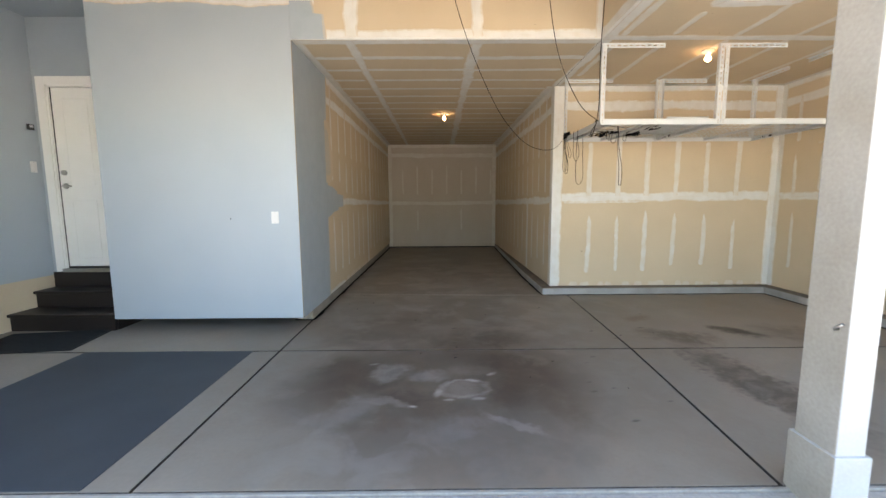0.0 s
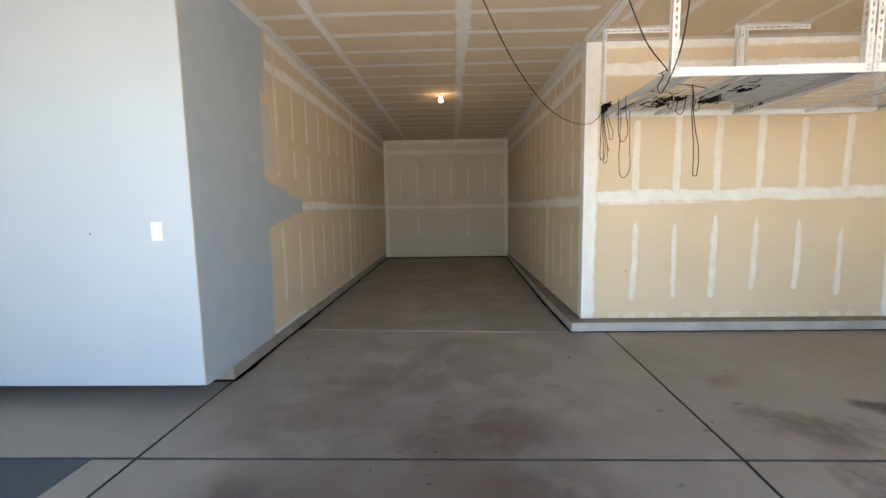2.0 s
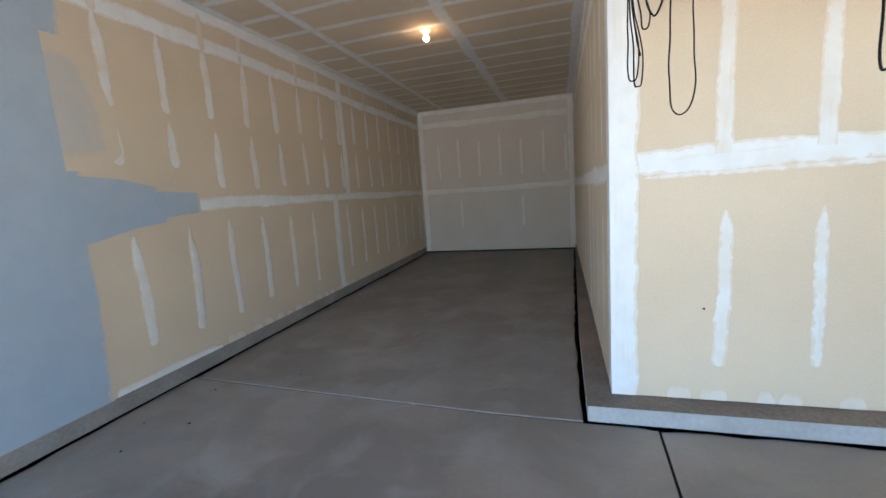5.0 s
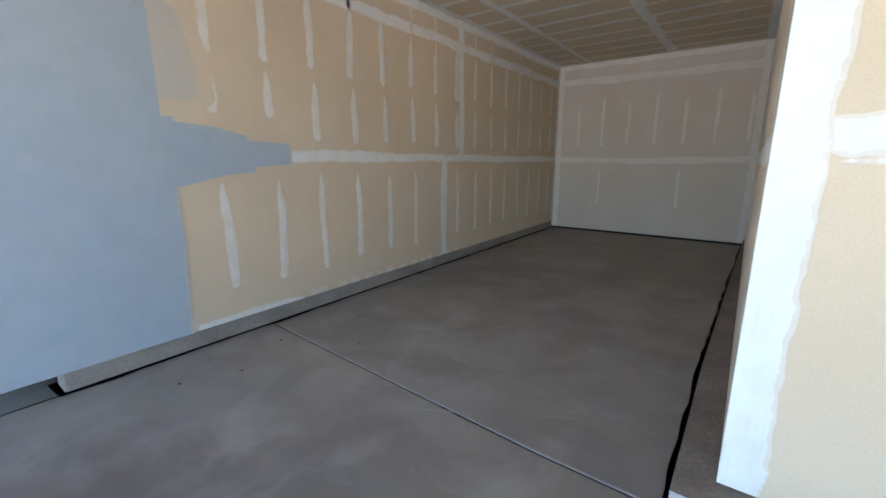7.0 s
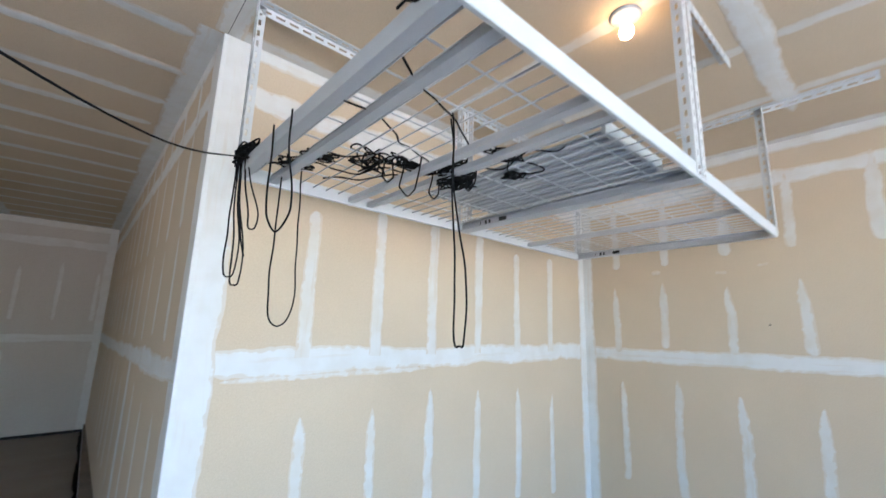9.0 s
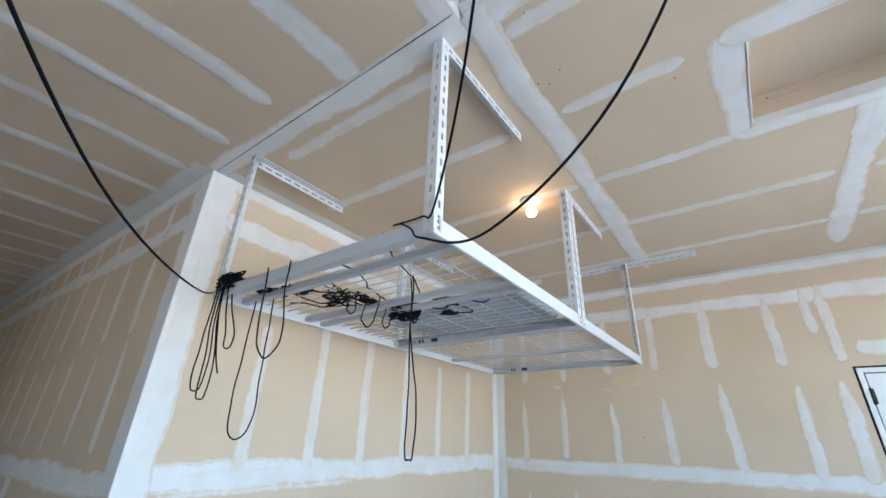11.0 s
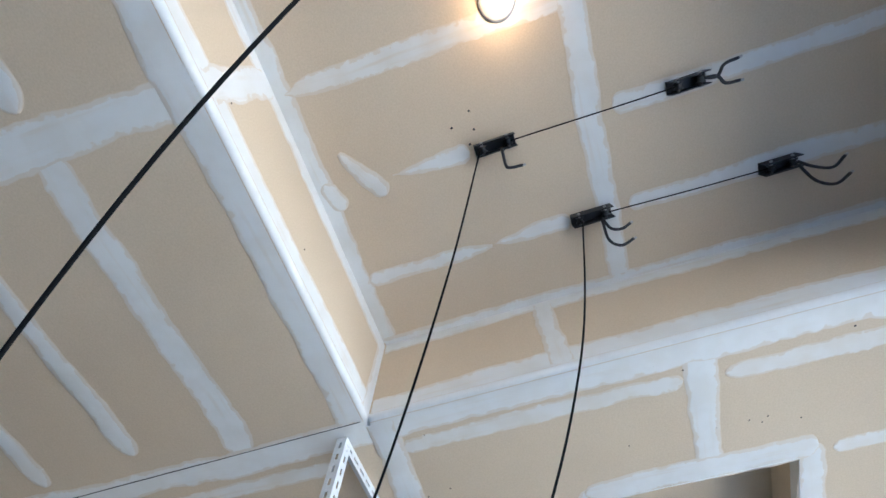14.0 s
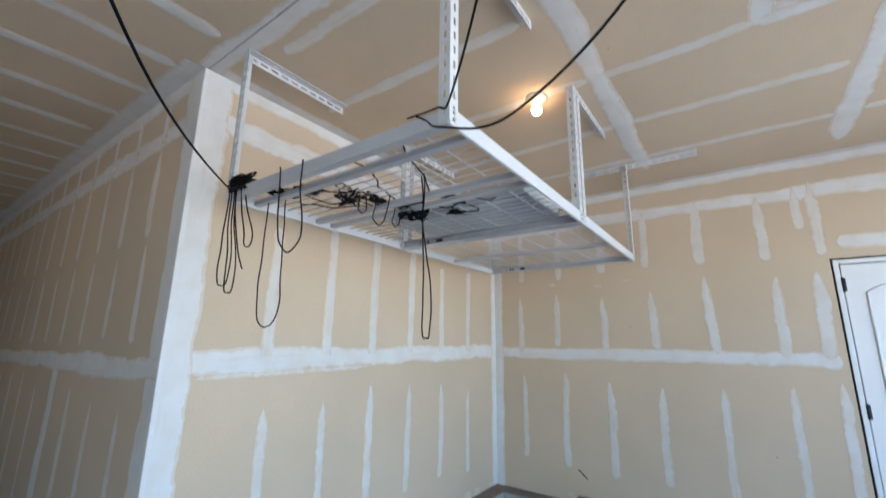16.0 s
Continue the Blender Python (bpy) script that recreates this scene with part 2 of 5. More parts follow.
def coating(name, colour, second, under, solid=0.97, fringe=0.012, thin=0.5, streaks=0.35, rough=0.8, relief=0.2):
    """Trowelled or rolled coat that feathers out over the board below. The mesh carries, in metres,
    the way to the coat's edge, the way along its run and the way across it."""
    m = bpy.data.materials.new(name)
    m.use_nodes = True
    n, l = m.node_tree.nodes, m.node_tree.links
    b = n["Principled BSDF"]
    b.inputs["Roughness"].default_value, b.inputs["Specular IOR Level"].default_value = rough, 0.2
    geo = n.new("ShaderNodeNewGeometry")

    def read(what):
        q = n.new("ShaderNodeAttribute")
        q.attribute_name = what
        return q.outputs["Fac"]

    def math2(op, x, y):
        q = n.new("ShaderNodeMath")
        q.operation = op
        for i, v in enumerate((x, y)):
            if isinstance(v, (int, float)):
                q.inputs[i].default_value = v
            else:
                l.new(v, q.inputs[i])
        return q.outputs[0]

    def noise_at(vector, scale, detail=4):
        q = n.new("ShaderNodeTexNoise")
        q.inputs["Scale"].default_value, q.inputs["Detail"].default_value = scale, detail
        l.new(vector, q.inputs["Vector"])
        return q.outputs["Fac"]

    def ramp(v, lo, hi, out_lo, out_hi):
        q = n.new("ShaderNodeMapRange")
        q.interpolation_type = "SMOOTHSTEP"
        for i, x in enumerate((lo, hi, out_lo, out_hi)):
            q.inputs[i + 1].default_value = x
        l.new(v, q.inputs[0])
        return q.outputs[0]

    def blend(f, x, y):
        q = n.new("ShaderNodeMix")
        q.data_type = "RGBA"
        for i, v in ((0, f), (6, x), (7, y)):
            if isinstance(v, tuple):
                q.inputs[i].default_value = (*v, 1)
            else:
                l.new(v, q.inputs[i])
        return q.outputs[2]

    edge = read("edge")
    run = n.new("ShaderNodeCombineXYZ")
    l.new(math2("MULTIPLY", read("along"), 2.2), run.inputs[0])
    l.new(math2("MULTIPLY", read("across"), 42.0), run.inputs[1])
    streak = noise_at(run.outputs[0], 1.0, 3)
    ragged = math2("MULTIPLY", math2("SUBTRACT", noise_at(geo.outputs["Position"], 26.0, 5), 0.5), 0.045)
    pulled = math2("MULTIPLY", math2("SUBTRACT", streak, 0.5), 0.03)
    d = math2("ADD", edge, math2("ADD", ragged, pulled))
    first = math2("MULTIPLY", ramp(math2("ADD", edge, math2("MULTIPLY", ragged, 0.35)), 0.0, 0.006, 0.0, thin), ramp(edge, 0.0, 0.0025, 0.0, 1.0))
    core = ramp(d, fringe * 0.7, fringe * 1.5, 0.0, 1.0)
    cover = math2("MULTIPLY", math2("MAXIMUM", first, core), solid)
    worn = math2("MULTIPLY", ramp(streak, 0.50, 0.72, 0.0, streaks), ramp(noise_at(geo.outputs["Position"], 3.1, 3), 0.42, 0.62, 0.15, 1.0))
    cover = math2("MULTIPLY", cover, math2("SUBTRACT", 1.0, worn))
    mud = blend(ramp(noise_at(geo.outputs["Position"], 8.0, 5), 0.35, 0.68, 0.0, 0.8), colour, second)
    board = blend(ramp(noise_at(geo.outputs["Position"], 1.6, 6), 0.35, 0.68, 0.0, 0.8), *under)
    l.new(blend(cover, board, mud), b.inputs["Base Color"])
    bp = n.new("ShaderNodeBump")
    bp.inputs["Strength"].default_value, bp.inputs["Distance"].default_value = 0.18, 0.004
    l.new(math2("ADD", math2("MULTIPLY", cover, relief), math2("MULTIPLY", streak, relief * 0.7)), bp.inputs["Height"])
    l.new(bp.outputs[0], b.inputs["Normal"])
    return m


BOARD, BACKING = ((0.595, 0.482, 0.342), (0.54, 0.433, 0.303)), ((0.49, 0.425, 0.35), (0.53, 0.475, 0.41))
MUD = coating("joint_compound", (0.68, 0.672, 0.645), (0.63, 0.607, 0.56), BOARD)
MUD_THIN = coating("thin_compound", (0.665, 0.65, 0.615), (0.62, 0.575, 0.50), BOARD, 0.88, 0.008, 0.4, 0.5)
FAINT = coating("faint_compound", (0.64, 0.60, 0.53), (0.61, 0.54, 0.44), BOARD, 0.62, 0.010, 0.35, 0.6)
SKIM_MUD = coating("compound_on_skim", (0.64, 0.62, 0.58), (0.58, 0.54, 0.48), BACKING, 0.6, 0.008, 0.4, 0.5)
GREY_ROLL = coating("rolled_grey_paint", (0.36, 0.405, 0.445), (0.335, 0.38, 0.42), BOARD, 1.0, 0.018, 0.5, 0.05, 0.5, 0.05)
GREY_THIN = coating("thin_grey_paint", (0.37, 0.40, 0.42), (0.44, 0.43, 0.39), BOARD, 0.55, 0.09, 0.12, 0.9, 0.6, 0.02)
WHITE_PAINT = material("white_paint", (0.80, 0.79, 0.76), 0.4, second=(0.74, 0.73, 0.70), scale=3, amount=0.5, grain=150, grain_amount=0.03, bump=0.05)
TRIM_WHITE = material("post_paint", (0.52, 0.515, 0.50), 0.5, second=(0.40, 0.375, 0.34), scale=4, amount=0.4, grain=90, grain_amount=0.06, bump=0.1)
POST_BEIGE = material("beige_post_face", (0.40, 0.365, 0.32), 0.75, second=(0.30, 0.26, 0.21), scale=3.5, amount=0.7, grain=60, grain_amount=0.1, bump=0.2)
CONCRETE = concrete_floor()
JOINT_DIRT = material("joint_dirt", (0.035, 0.029, 0.024), 0.9, second=(0.07, 0.06, 0.05), scale=5, amount=0.7)
STEM_TOP = material("dirty_stem_top", (0.24, 0.19, 0.145), 0.9, second=(0.16, 0.125, 0.10), scale=4, amount=0.8, grain=70, grain_amount=0.25, bump=0.3)
STEM = material("stem_concrete", (0.38, 0.365, 0.345), 0.85, second=(0.25, 0.228, 0.20), scale=3.5, amount=0.7, grain=45, grain_amount=0.1, bump=0.3)
STEM_WORN = material("worn_stem_concrete", (0.28, 0.25, 0.215), 0.9, second=(0.19, 0.165, 0.14), scale=3, amount=0.8, grain=45, grain_amount=0.12, bump=0.3)
FELT_SHADE = material("black_felt_and_shade", (0.012, 0.011, 0.01), 0.9, scale=12, grain_amount=0.2)
RUBBER = material("dark_floor_coating", (0.036, 0.043, 0.052), 0.6, second=(0.058, 0.068, 0.08), scale=1.3, amount=0.8, grain=200, grain_amount=0.15, bump=0.1)
DARK_WOOD = material("dark_stained_wood", (0.012, 0.008, 0.007), 0.5, second=(0.019, 0.012, 0.010), scale=5, amount=0.7, grain=60, grain_amount=0.3, bump=0.15, stretch=(1, 8, 8))
BLACK_MAT = material("black_mat", (0.010, 0.0105, 0.0115), 0.9, scale=8, grain=300, grain_amount=0.3, bump=0.4)
ROPE = material("black_cord", (0.006, 0.006, 0.006), 0.85, scale=60, grain=500, grain_amount=0.3, bump=0.2, spec=0.15)
BLACK_STEEL = material("black_steel", (0.009, 0.009, 0.009), 0.5, scale=20, grain_amount=0.2)
RACK_WHITE = material("white_powder_coat", (0.60, 0.61, 0.61), 0.42, second=(0.54, 0.55, 0.55), scale=6, amount=0.5, grain=250, grain_amount=0.04, bump=0.05)
RACK_GREY = material("grey_powder_coat", (0.50, 0.51, 0.52), 0.45, second=(0.45, 0.46, 0.47), scale=6, amount=0.5, grain=250, grain_amount=0.04, bump=0.05)
HOLE = material("dark_slot", (0.03, 0.03, 0.03), 0.8)
STEEL = material("brushed_nickel", (0.45, 0.43, 0.40), 0.35, metal=1.0, scale=30, amount=0.3)
PLASTIC = material("white_plastic", (0.66, 0.65, 0.63), 0.35, scale=10, amount=0.2, grain_amount=0.02, bump=0.02)
LABEL = material("label_paper", (0.55, 0.55, 0.57), 0.6, scale=30, amount=0.4)
BOUNCE_GROUND = material("bounce_ground", (0.42, 0.385, 0.34), 0.95, second=(0.33, 0.30, 0.265), scale=0.7, amount=0.8, grain=30, grain_amount=0.3)
DRIVE = material("driveway_concrete", (0.42, 0.40, 0.37), 0.85, second=(0.35, 0.33, 0.30), scale=0.8, amount=0.7, grain=60, grain_amount=0.15, bump=0.2)


def glowing(name, colour, strength):
    m = bpy.data.materials.new(name)
    m.use_nodes = True
    b = m.node_tree.nodes["Principled BSDF"]
    b.inputs["Base Color"].default_value = (1, 0.9, 0.75, 1)
    b.inputs["Emission Color"].default_value = (*colour, 1)
    b.inputs["Emission Strength"].default_value = strength
    return m


BULB = glowing("lit_bulb", (1.0, 0.60, 0.29), 5.5)


# ---- mesh helpers ----
def part(name, bm, mat, parent=None, label=""):
    """One bmesh as one mesh object under a thing or a part."""
    me = bpy.data.meshes.new(name)
    bm.normal_update()
    bm.to_mesh(me)
    bm.free()
    me.materials.append(mat)
    ob = new(name, me)
    if parent is not None:
        ob.parent = parent
    if label:
        ob["label"] = label
    return ob


def add_box(bm, x0, x1, y0, y1, z0, z1, bevel=0.0, segments=1):
    r = bmesh.ops.create_cube(bm, size=1.0, matrix=Matrix.LocRotScale(((x0 + x1) / 2, (y0 + y1) / 2, (z0 + z1) / 2), None, (abs(x1 - x0), abs(y1 - y0), abs(z1 - z0))))
    if bevel:
        edges = list({e for v in r["verts"] for e in v.link_edges})
        bmesh.ops.bevel(bm, geom=edges, offset=bevel, segments=segments, affect="EDGES", profile=0.5)
    return r["verts"]


def box(*a, bevel=0.0, segments=1):
    bm = bmesh.new()
    add_box(bm, *a, bevel=bevel, segments=segments)
    return bm


def prism(outline, z0, z1, bevel=0.0):
    """An upright solid over an outline that runs anticlockwise."""
    bm = bmesh.new()
    low = [bm.verts.new((x, y, z0)) for x, y in outline]
    high = [bm.verts.new((x, y, z1)) for x, y in outline]
    bm.faces.new(low[::-1])
    bm.faces.new(high)
    k = len(outline)
    for i in range(k):
        bm.faces.new((low[i], low[(i + 1) % k], high[(i + 1) % k], high[i]))
    bm.normal_update()
    if bevel:
        ups = [e for e in bm.edges if abs(e.verts[0].co.z - e.verts[1].co.z) > 1e-6 and e.calc_face_angle(0) > 0.5]
        bmesh.ops.bevel(bm, geom=ups, offset=bevel, segments=3, affect="EDGES", profile=0.5)
    return bm


def structure(name, bm, mat, label):
    return tagged(part(name, bm, mat), label, name.split("_")[0].rstrip("0123456789"), kind="structure")


def thing(name, label, category, at=(0, 0, 0), group=""):
    ob = new(name)
    ob.location = at
    ob.empty_display_size = 0.1
    return tagged(ob, label, category, group)


def add_tube(bm, pts, radius, sides=6, cap=True):
    """A round tube along a run of points."""
    pts = [Vector(p) for p in pts]
    rings, ref = [], None
    for i, p in enumerate(pts):
        d = (pts[min(i + 1, len(pts) - 1)] - pts[max(i - 1, 0)]).normalized()
        if ref is None:
            ref = d.orthogonal().normalized()
        ref = (ref - d * ref.dot(d))
        ref = ref.normalized() if ref.length > 1e-6 else d.orthogonal().normalized()
        side = d.cross(ref)
        rings.append([bm.verts.new(p + radius * (math.cos(2 * math.pi * k / sides) * ref + math.sin(2 * math.pi * k / sides) * side)) for k in range(sides)])
    for a, b in zip(rings, rings[1:]):
        for k in range(sides):
            f = bm.faces.new((a[k], a[(k + 1) % sides], b[(k + 1) % sides], b[k]))
            f.smooth = True
    if cap:
        bm.faces.new(rings[0][::-1])
        bm.faces.new(rings[-1])


def add_lathe(bm, profile, at, sides=20, axis="z"):
    """A turned solid: profile of (radius, height) round an axis through at."""
    rings = []
    for r, h in profile:
        ring = []
        for k in range(sides):
            a = 2 * math.pi * k / sides
            c, s = r * math.cos(a), r * math.sin(a)
            off = {"z": (c, s, h), "y": (c, h, -s), "x": (h, c, s)}[axis]
            ring.append(bm.verts.new(Vector(at) + Vector(off)))
        rings.append(ring)
    for a, b in zip(rings, rings[1:]):
        for k in range(sides):
            bm.faces.new((a[k], a[(k + 1) % sides], b[(k + 1) % sides], b[k])).smooth = True
    bm.faces.new(rings[0][::-1])
    bm.faces.new(rings[-1])
    bmesh.ops.recalc_face_normals(bm, faces=bm.faces)


# ---- the plan ----
XL, XR, XS = -1.445, 1.555, 4.70          # tunnel walls, right bay's side wall
YF, YK, YB = 4.10, 5.745, 11.585          # tunnel mouth, right bay's back wall, tunnel's back wall
ZC, ZT = 2.87, 3.33                       # low ceiling, raised ceiling
FRONT0, FRONT1 = 1.50, 1.70               # garage front wall
XW, YD = -4.50, 4.68                      # left bay's side wall, house door's wall

# ground outside and the approach
# this ground is out of view; its pale colour bounces sunlight indoors
structure("ground", box(-400, 400, -400, 420, -0.6, -0.05), BOUNCE_GROUND, "unseen ground, kept pale to bounce daylight into the garage")
structure("driveway", box(-7, 7, -14, FRONT1 - 0.022, -0.08, -0.012, bevel=0.004), DRIVE, "sunlit pale concrete driveway outside the garage")

# floor
floor = structure("floor", box(-4.6, 4.8, FRONT1 - 0.02, 11.7, -0.3, -0.035), STEM, "concrete garage floor with stains and control joints")
part("joint_bed", box(-4.6, 4.8, FRONT1 + 0.005, 11.7, -0.034, -0.0275), FELT_SHADE, floor, "dark bed of the floor's joints")


def slab(corners):
    cx, cy = sum(c[0] for c in corners) / len(corners), sum(c[1] for c in corners) / len(corners)
    g = 0.0075
    inset = [(x + (g if x < cx else -g), y + (g if y < cy else -g)) for x, y in corners]
    bm = prism(inset, -0.027, 0.0)
    bmesh.ops.bevel(bm, geom=[e for e in bm.edges if e.verts[0].co.z > -0.001 and e.verts[1].co.z > -0.001], offset=0.004, segments=2, affect="EDGES", profile=0.5)
    ob = part("slab", bm, CONCRETE, floor)
    ob.data.materials.append(JOINT_DIRT)
    for f in ob.data.polygons:
        if abs(f.normal.z) < 0.6:
            f.material_index = 1
    return ob


J0, J1, J2 = 1.56, 1.687, 1.765
slab([(-4.5, FRONT1), (-1.465, FRONT1), (-1.465, 3.5), (-4.5, 3.5)])
slab([(-4.5, 3.5), (-1.465, 3.5), (-1.465, 5.75), (-4.5, 5.75)])
slab([(-1.465, FRONT1), (J0, FRONT1), (J1, 3.49), (-1.465, 3.5)])
slab([(-1.465, 3.5), (J1, 3.49), (J2, 5.60), (1.415, 5.597), (0.9, 5.605), (-0.6, 5.694), (-1.465, 5.752)])
slab([(J0, FRONT1), (4.7, FRONT1), (4.7, 3.48), (J1, 3.49)])
slab([(J1, 3.49), (4.7, 3.48), (4.7, 5.75), (J2, 5.75)])
slab([(-1.5, 5.754), (-0.6, 5.694), (0.9, 5.605), (1.415, 5.597), (1.9, 5.597), (1.7, 11.6), (-1.5, 11.6)])

PALE = material("pale_filler", (0.37, 0.345, 0.31), 0.8, second=(0.25, 0.23, 0.205), scale=14, amount=0.6)
part("joint_seal", prism([(-1.455, 5.756), (-0.6, 5.698), (0.9, 5.609), (1.41, 5.601), (1.41, 5.609), (0.9, 5.617), (-0.6, 5.706), (-1.455, 5.764)], -0.004, 0.0016), PALE, floor, "pale seal along the joint")
for xa, ya, xb, yb, w in ((0.02, 5.42, 0.62, 5.75, 0.007), (0.78, 5.88, 1.02, 5.98, 0.005), (0.70, 5.85, 0.80, 5.88, 0.004)):
    d = Vector((xb - xa, yb - ya, 0)).normalized()
    nn = Vector((-d.y, d.x, 0)) * w / 2
    bm = bmesh.new()
    mid = Vector(((xa + xb) / 2, (ya + yb) / 2, 0.0012))
    lo, hi = Vector((xa, ya, 0.0002)), Vector((xb, yb, 0.0002))
    ring = [bm.verts.new(p) for p in (lo, mid - nn - Vector((0, 0, 0.001)), hi, mid + nn - Vector((0, 0, 0.001)))]
    top = bm.verts.new(mid)
    for k in range(4):
        bm.faces.new((ring[k], ring[(k + 1) % 4], top))
    part("scratch", bm, PALE, floor, "pale scratch in the concrete")

part("slab_edge", box(-4.1, 4.3, FRONT1 - 0.019, FRONT1 + 0.003, -0.02, -0.002, bevel=0.003), PALE, floor, "pale worn edge of the slab")

# walls
T = 0.14
wall_block = structure("wall_block", prism([(-3.39, YF), (XL, YF), (XL, YB), (XL - T, YB), (XL - T, YF + T), (-3.39 + T, YF + T), (-3.39 + T, YD), (-3.39, YD)], 0.130, ZT, bevel=0.006), PAPER,
                       "drywall wall, part painted grey, part taped and unpainted")
wall_right = structure("wall_right", prism([(XR, YK), (XS, YK), (XS, YK + T), (XR + T, YK + T), (XR + T, YB), (XR, YB)], 0.101, ZC + 0.1, bevel=0.006), PAPER,
                       "taped unpainted drywall wall with white joint compound")
wall_back = structure("wall_back", box(XL - T, XR + T, YB, YB + T, 0.0, ZC + 0.1), SKIM, "taped unpainted drywall wall at the deep end")
bm = bmesh.new()
DY0, DY1, DZ = 2.13, 3.03, 2.09
add_box(bm, XS, XS + T, FRONT1, DY0, 0.101, ZC + 0.1)
add_box(bm, XS, XS + T, DY1, YK + T, 0.101, ZC + 0.1)
add_box(bm, XS, XS + T, DY0, DY1, DZ, ZC + 0.1)
wall_side = structure("wall_side", bm, PAPER, "taped unpainted drywall side wall with a door opening")
wall_left = structure("wall_left", box(XW - T, XW, FRONT1, YD + T, 0.0, ZT), GREY_PAINT, "grey painted drywall side wall")
HX0, HX1, HZ0, HZ1 = -4.38, -3.44, 0.55, 2.63
bm = bmesh.new()
add_box(bm, XW, HX0, YD, YD + T, 0.0, ZT)
add_box(bm, HX1, -3.39 + T, YD, YD + T, 0.0, ZT)
add_box(bm, HX0, HX1, YD, YD + T, HZ1, ZT)
add_box(bm, HX0, HX1, YD, YD + T, 0.0, HZ0)
wall_door = structure("wall_door", bm, GREY_PAINT, "grey painted drywall wall around the house door")

# front wall with the two wide vehicle openings
bm = bmesh.new()
HEAD = 2.55
add_box(bm, XW - T, XS + T, FRONT0, FRONT1 - 0.003, HEAD, ZT + 0.2)
add_box(bm, XW - T, -3.6, FRONT0, FRONT1 - 0.003, 0, HEAD)
add_box(bm, 4.35, XS + T, FRONT0, FRONT1 - 0.003, 0, HEAD)
wall_front = structure("wall_front", bm, PAPER, "front wall with two wide vehicle openings")

# ceilings
HAT = (2.225, 2.765, 2.60, 3.335)         # attic hatch opening
bm = bmesh.new()
add_box(bm, XL, 1.545, YF + 0.1, YB, ZC, ZC + 0.12)
add_box(bm, 1.645, XS, HAT[3], YK, ZC, ZC + 0.12)
add_box(bm, 1.545, 1.645, YF + 0.1, YK, ZC, ZC + 0.12)
add_box(bm, 1.645, XS, FRONT1, HAT[2], ZC, ZC + 0.12)
add_box(bm, 1.645, HAT[0], HAT[2], HAT[3], ZC, ZC + 0.12)
add_box(bm, HAT[1], XS, HAT[2], HAT[3], ZC, ZC + 0.12)
ceiling_low = structure("ceiling_low", bm, PAPER, "taped unpainted drywall ceiling")
ceiling_high = structure("ceiling_high", box(XW - T, 1.645, FRONT1, YD + T, ZT, ZT + 0.12), PAPER, "raised taped drywall ceiling")


def bullnose(bm, pick):
    """Rounds the lower edge that pick chooses and coats the round with compound."""
    bmesh.ops.bevel(bm, geom=[e for e in bm.edges if pick(e)], offset=0.02, segments=8, affect="EDGES", profile=0.5)
    for f in bm.faces:
        if f.calc_area() < 0.03:
            f.material_index = 1
    return bm


part("painted_area", box(XW, -3.392, FRONT1, YD, ZT - 0.006, ZT - 0.0005), GREY_PAINT, ceiling_high, "grey painted ceiling")
face_y = structure("wall_drop_across", bullnose(box(XL, 1.645, YF, YF + 0.1, ZC, ZT), lambda e: all(v.co.z < ZC + 0.01 and v.co.y < YF + 0.01 for v in e.verts)), PAPER,
                   "drywall drop between the raised and low ceilings")
face_x = structure("wall_drop_along", bullnose(box(1.545, 1.645, FRONT1, YF - 0.0005, ZC, ZT), lambda e: all(v.co.z < ZC + 0.01 and v.co.x < 1.55 for v in e.verts)), PAPER,
                   "drywall drop beside the raised ceiling")
for o in (face_y, face_x):
    o.data.materials.append(MUD_SOLID)
h0, h1, h2, h3 = HAT
hatch = structure("ceiling_hatch", box(h0 - 0.03, h1 + 0.03, h2 - 0.03, h3 + 0.03, ZC + 0.161, ZC + 0.19), PAPER, "recessed attic hatch lined with drywall")
for q in ((h0 - 0.03, h0, h2 - 0.03, h3 + 0.03), (h1, h1 + 0.03, h2 - 0.03, h3 + 0.03), (h0, h1, h2 - 0.03, h2), (h0, h1, h3, h3 + 0.03)):
    part("lining_board", box(*q, ZC + 0.121, ZC + 0.16), PAPER, hatch)
for q in ((h0, h0 + 0.004, h2, h3), (h1 - 0.004, h1, h2, h3), (h0 + 0.0041, h1 - 0.0041, h2, h2 + 0.004), (h0 + 0.0041, h1 - 0.0041, h3 - 0.004, h3)):
    part("corner_bead", box(*q, ZC - 0.004, ZC + 0.045, bevel=0.0015), MUD_SOLID, hatch, "white compound over the corner bead")
# slab out of view, added to block sky light from above
structure("roof", box(-5.2, 5.4, 0.9, 12.2, 3.6, 3.75), STEM, "unseen roof slab added to keep the sky's light out")

# low concrete stem walls and the felt strips at their foot
stem_r = structure("stem_wall_right", prism([(1.415, 5.60), (4.55, 5.60), (4.55, DY1 + 0.02), (XS + T, DY1 + 0.02), (XS + T, YK + T), (XR + T, YK + T), (XR + T, YB), (1.54, YB), (1.455, 8.3), (1.42, 6.8)], 0.0, 0.094, bevel=0.008), STEM,
                   "low concrete stem wall under the drywall")
stem_r2 = structure("stem_wall_front", prism([(4.55, FRONT1), (XS + T, FRONT1), (XS + T, DY0 - 0.02), (4.55, DY0 - 0.02)], 0.0, 0.094, bevel=0.008), STEM, "low concrete stem wall beside the door")
stem_l = structure("stem_wall_left", prism([(-1.632, 4.475), (-1.463, 4.475), (-1.463, YB), (-1.632, YB)], 0.0, 0.124, bevel=0.012), STEM_WORN,
                   "low concrete stem wall under the painted wall")

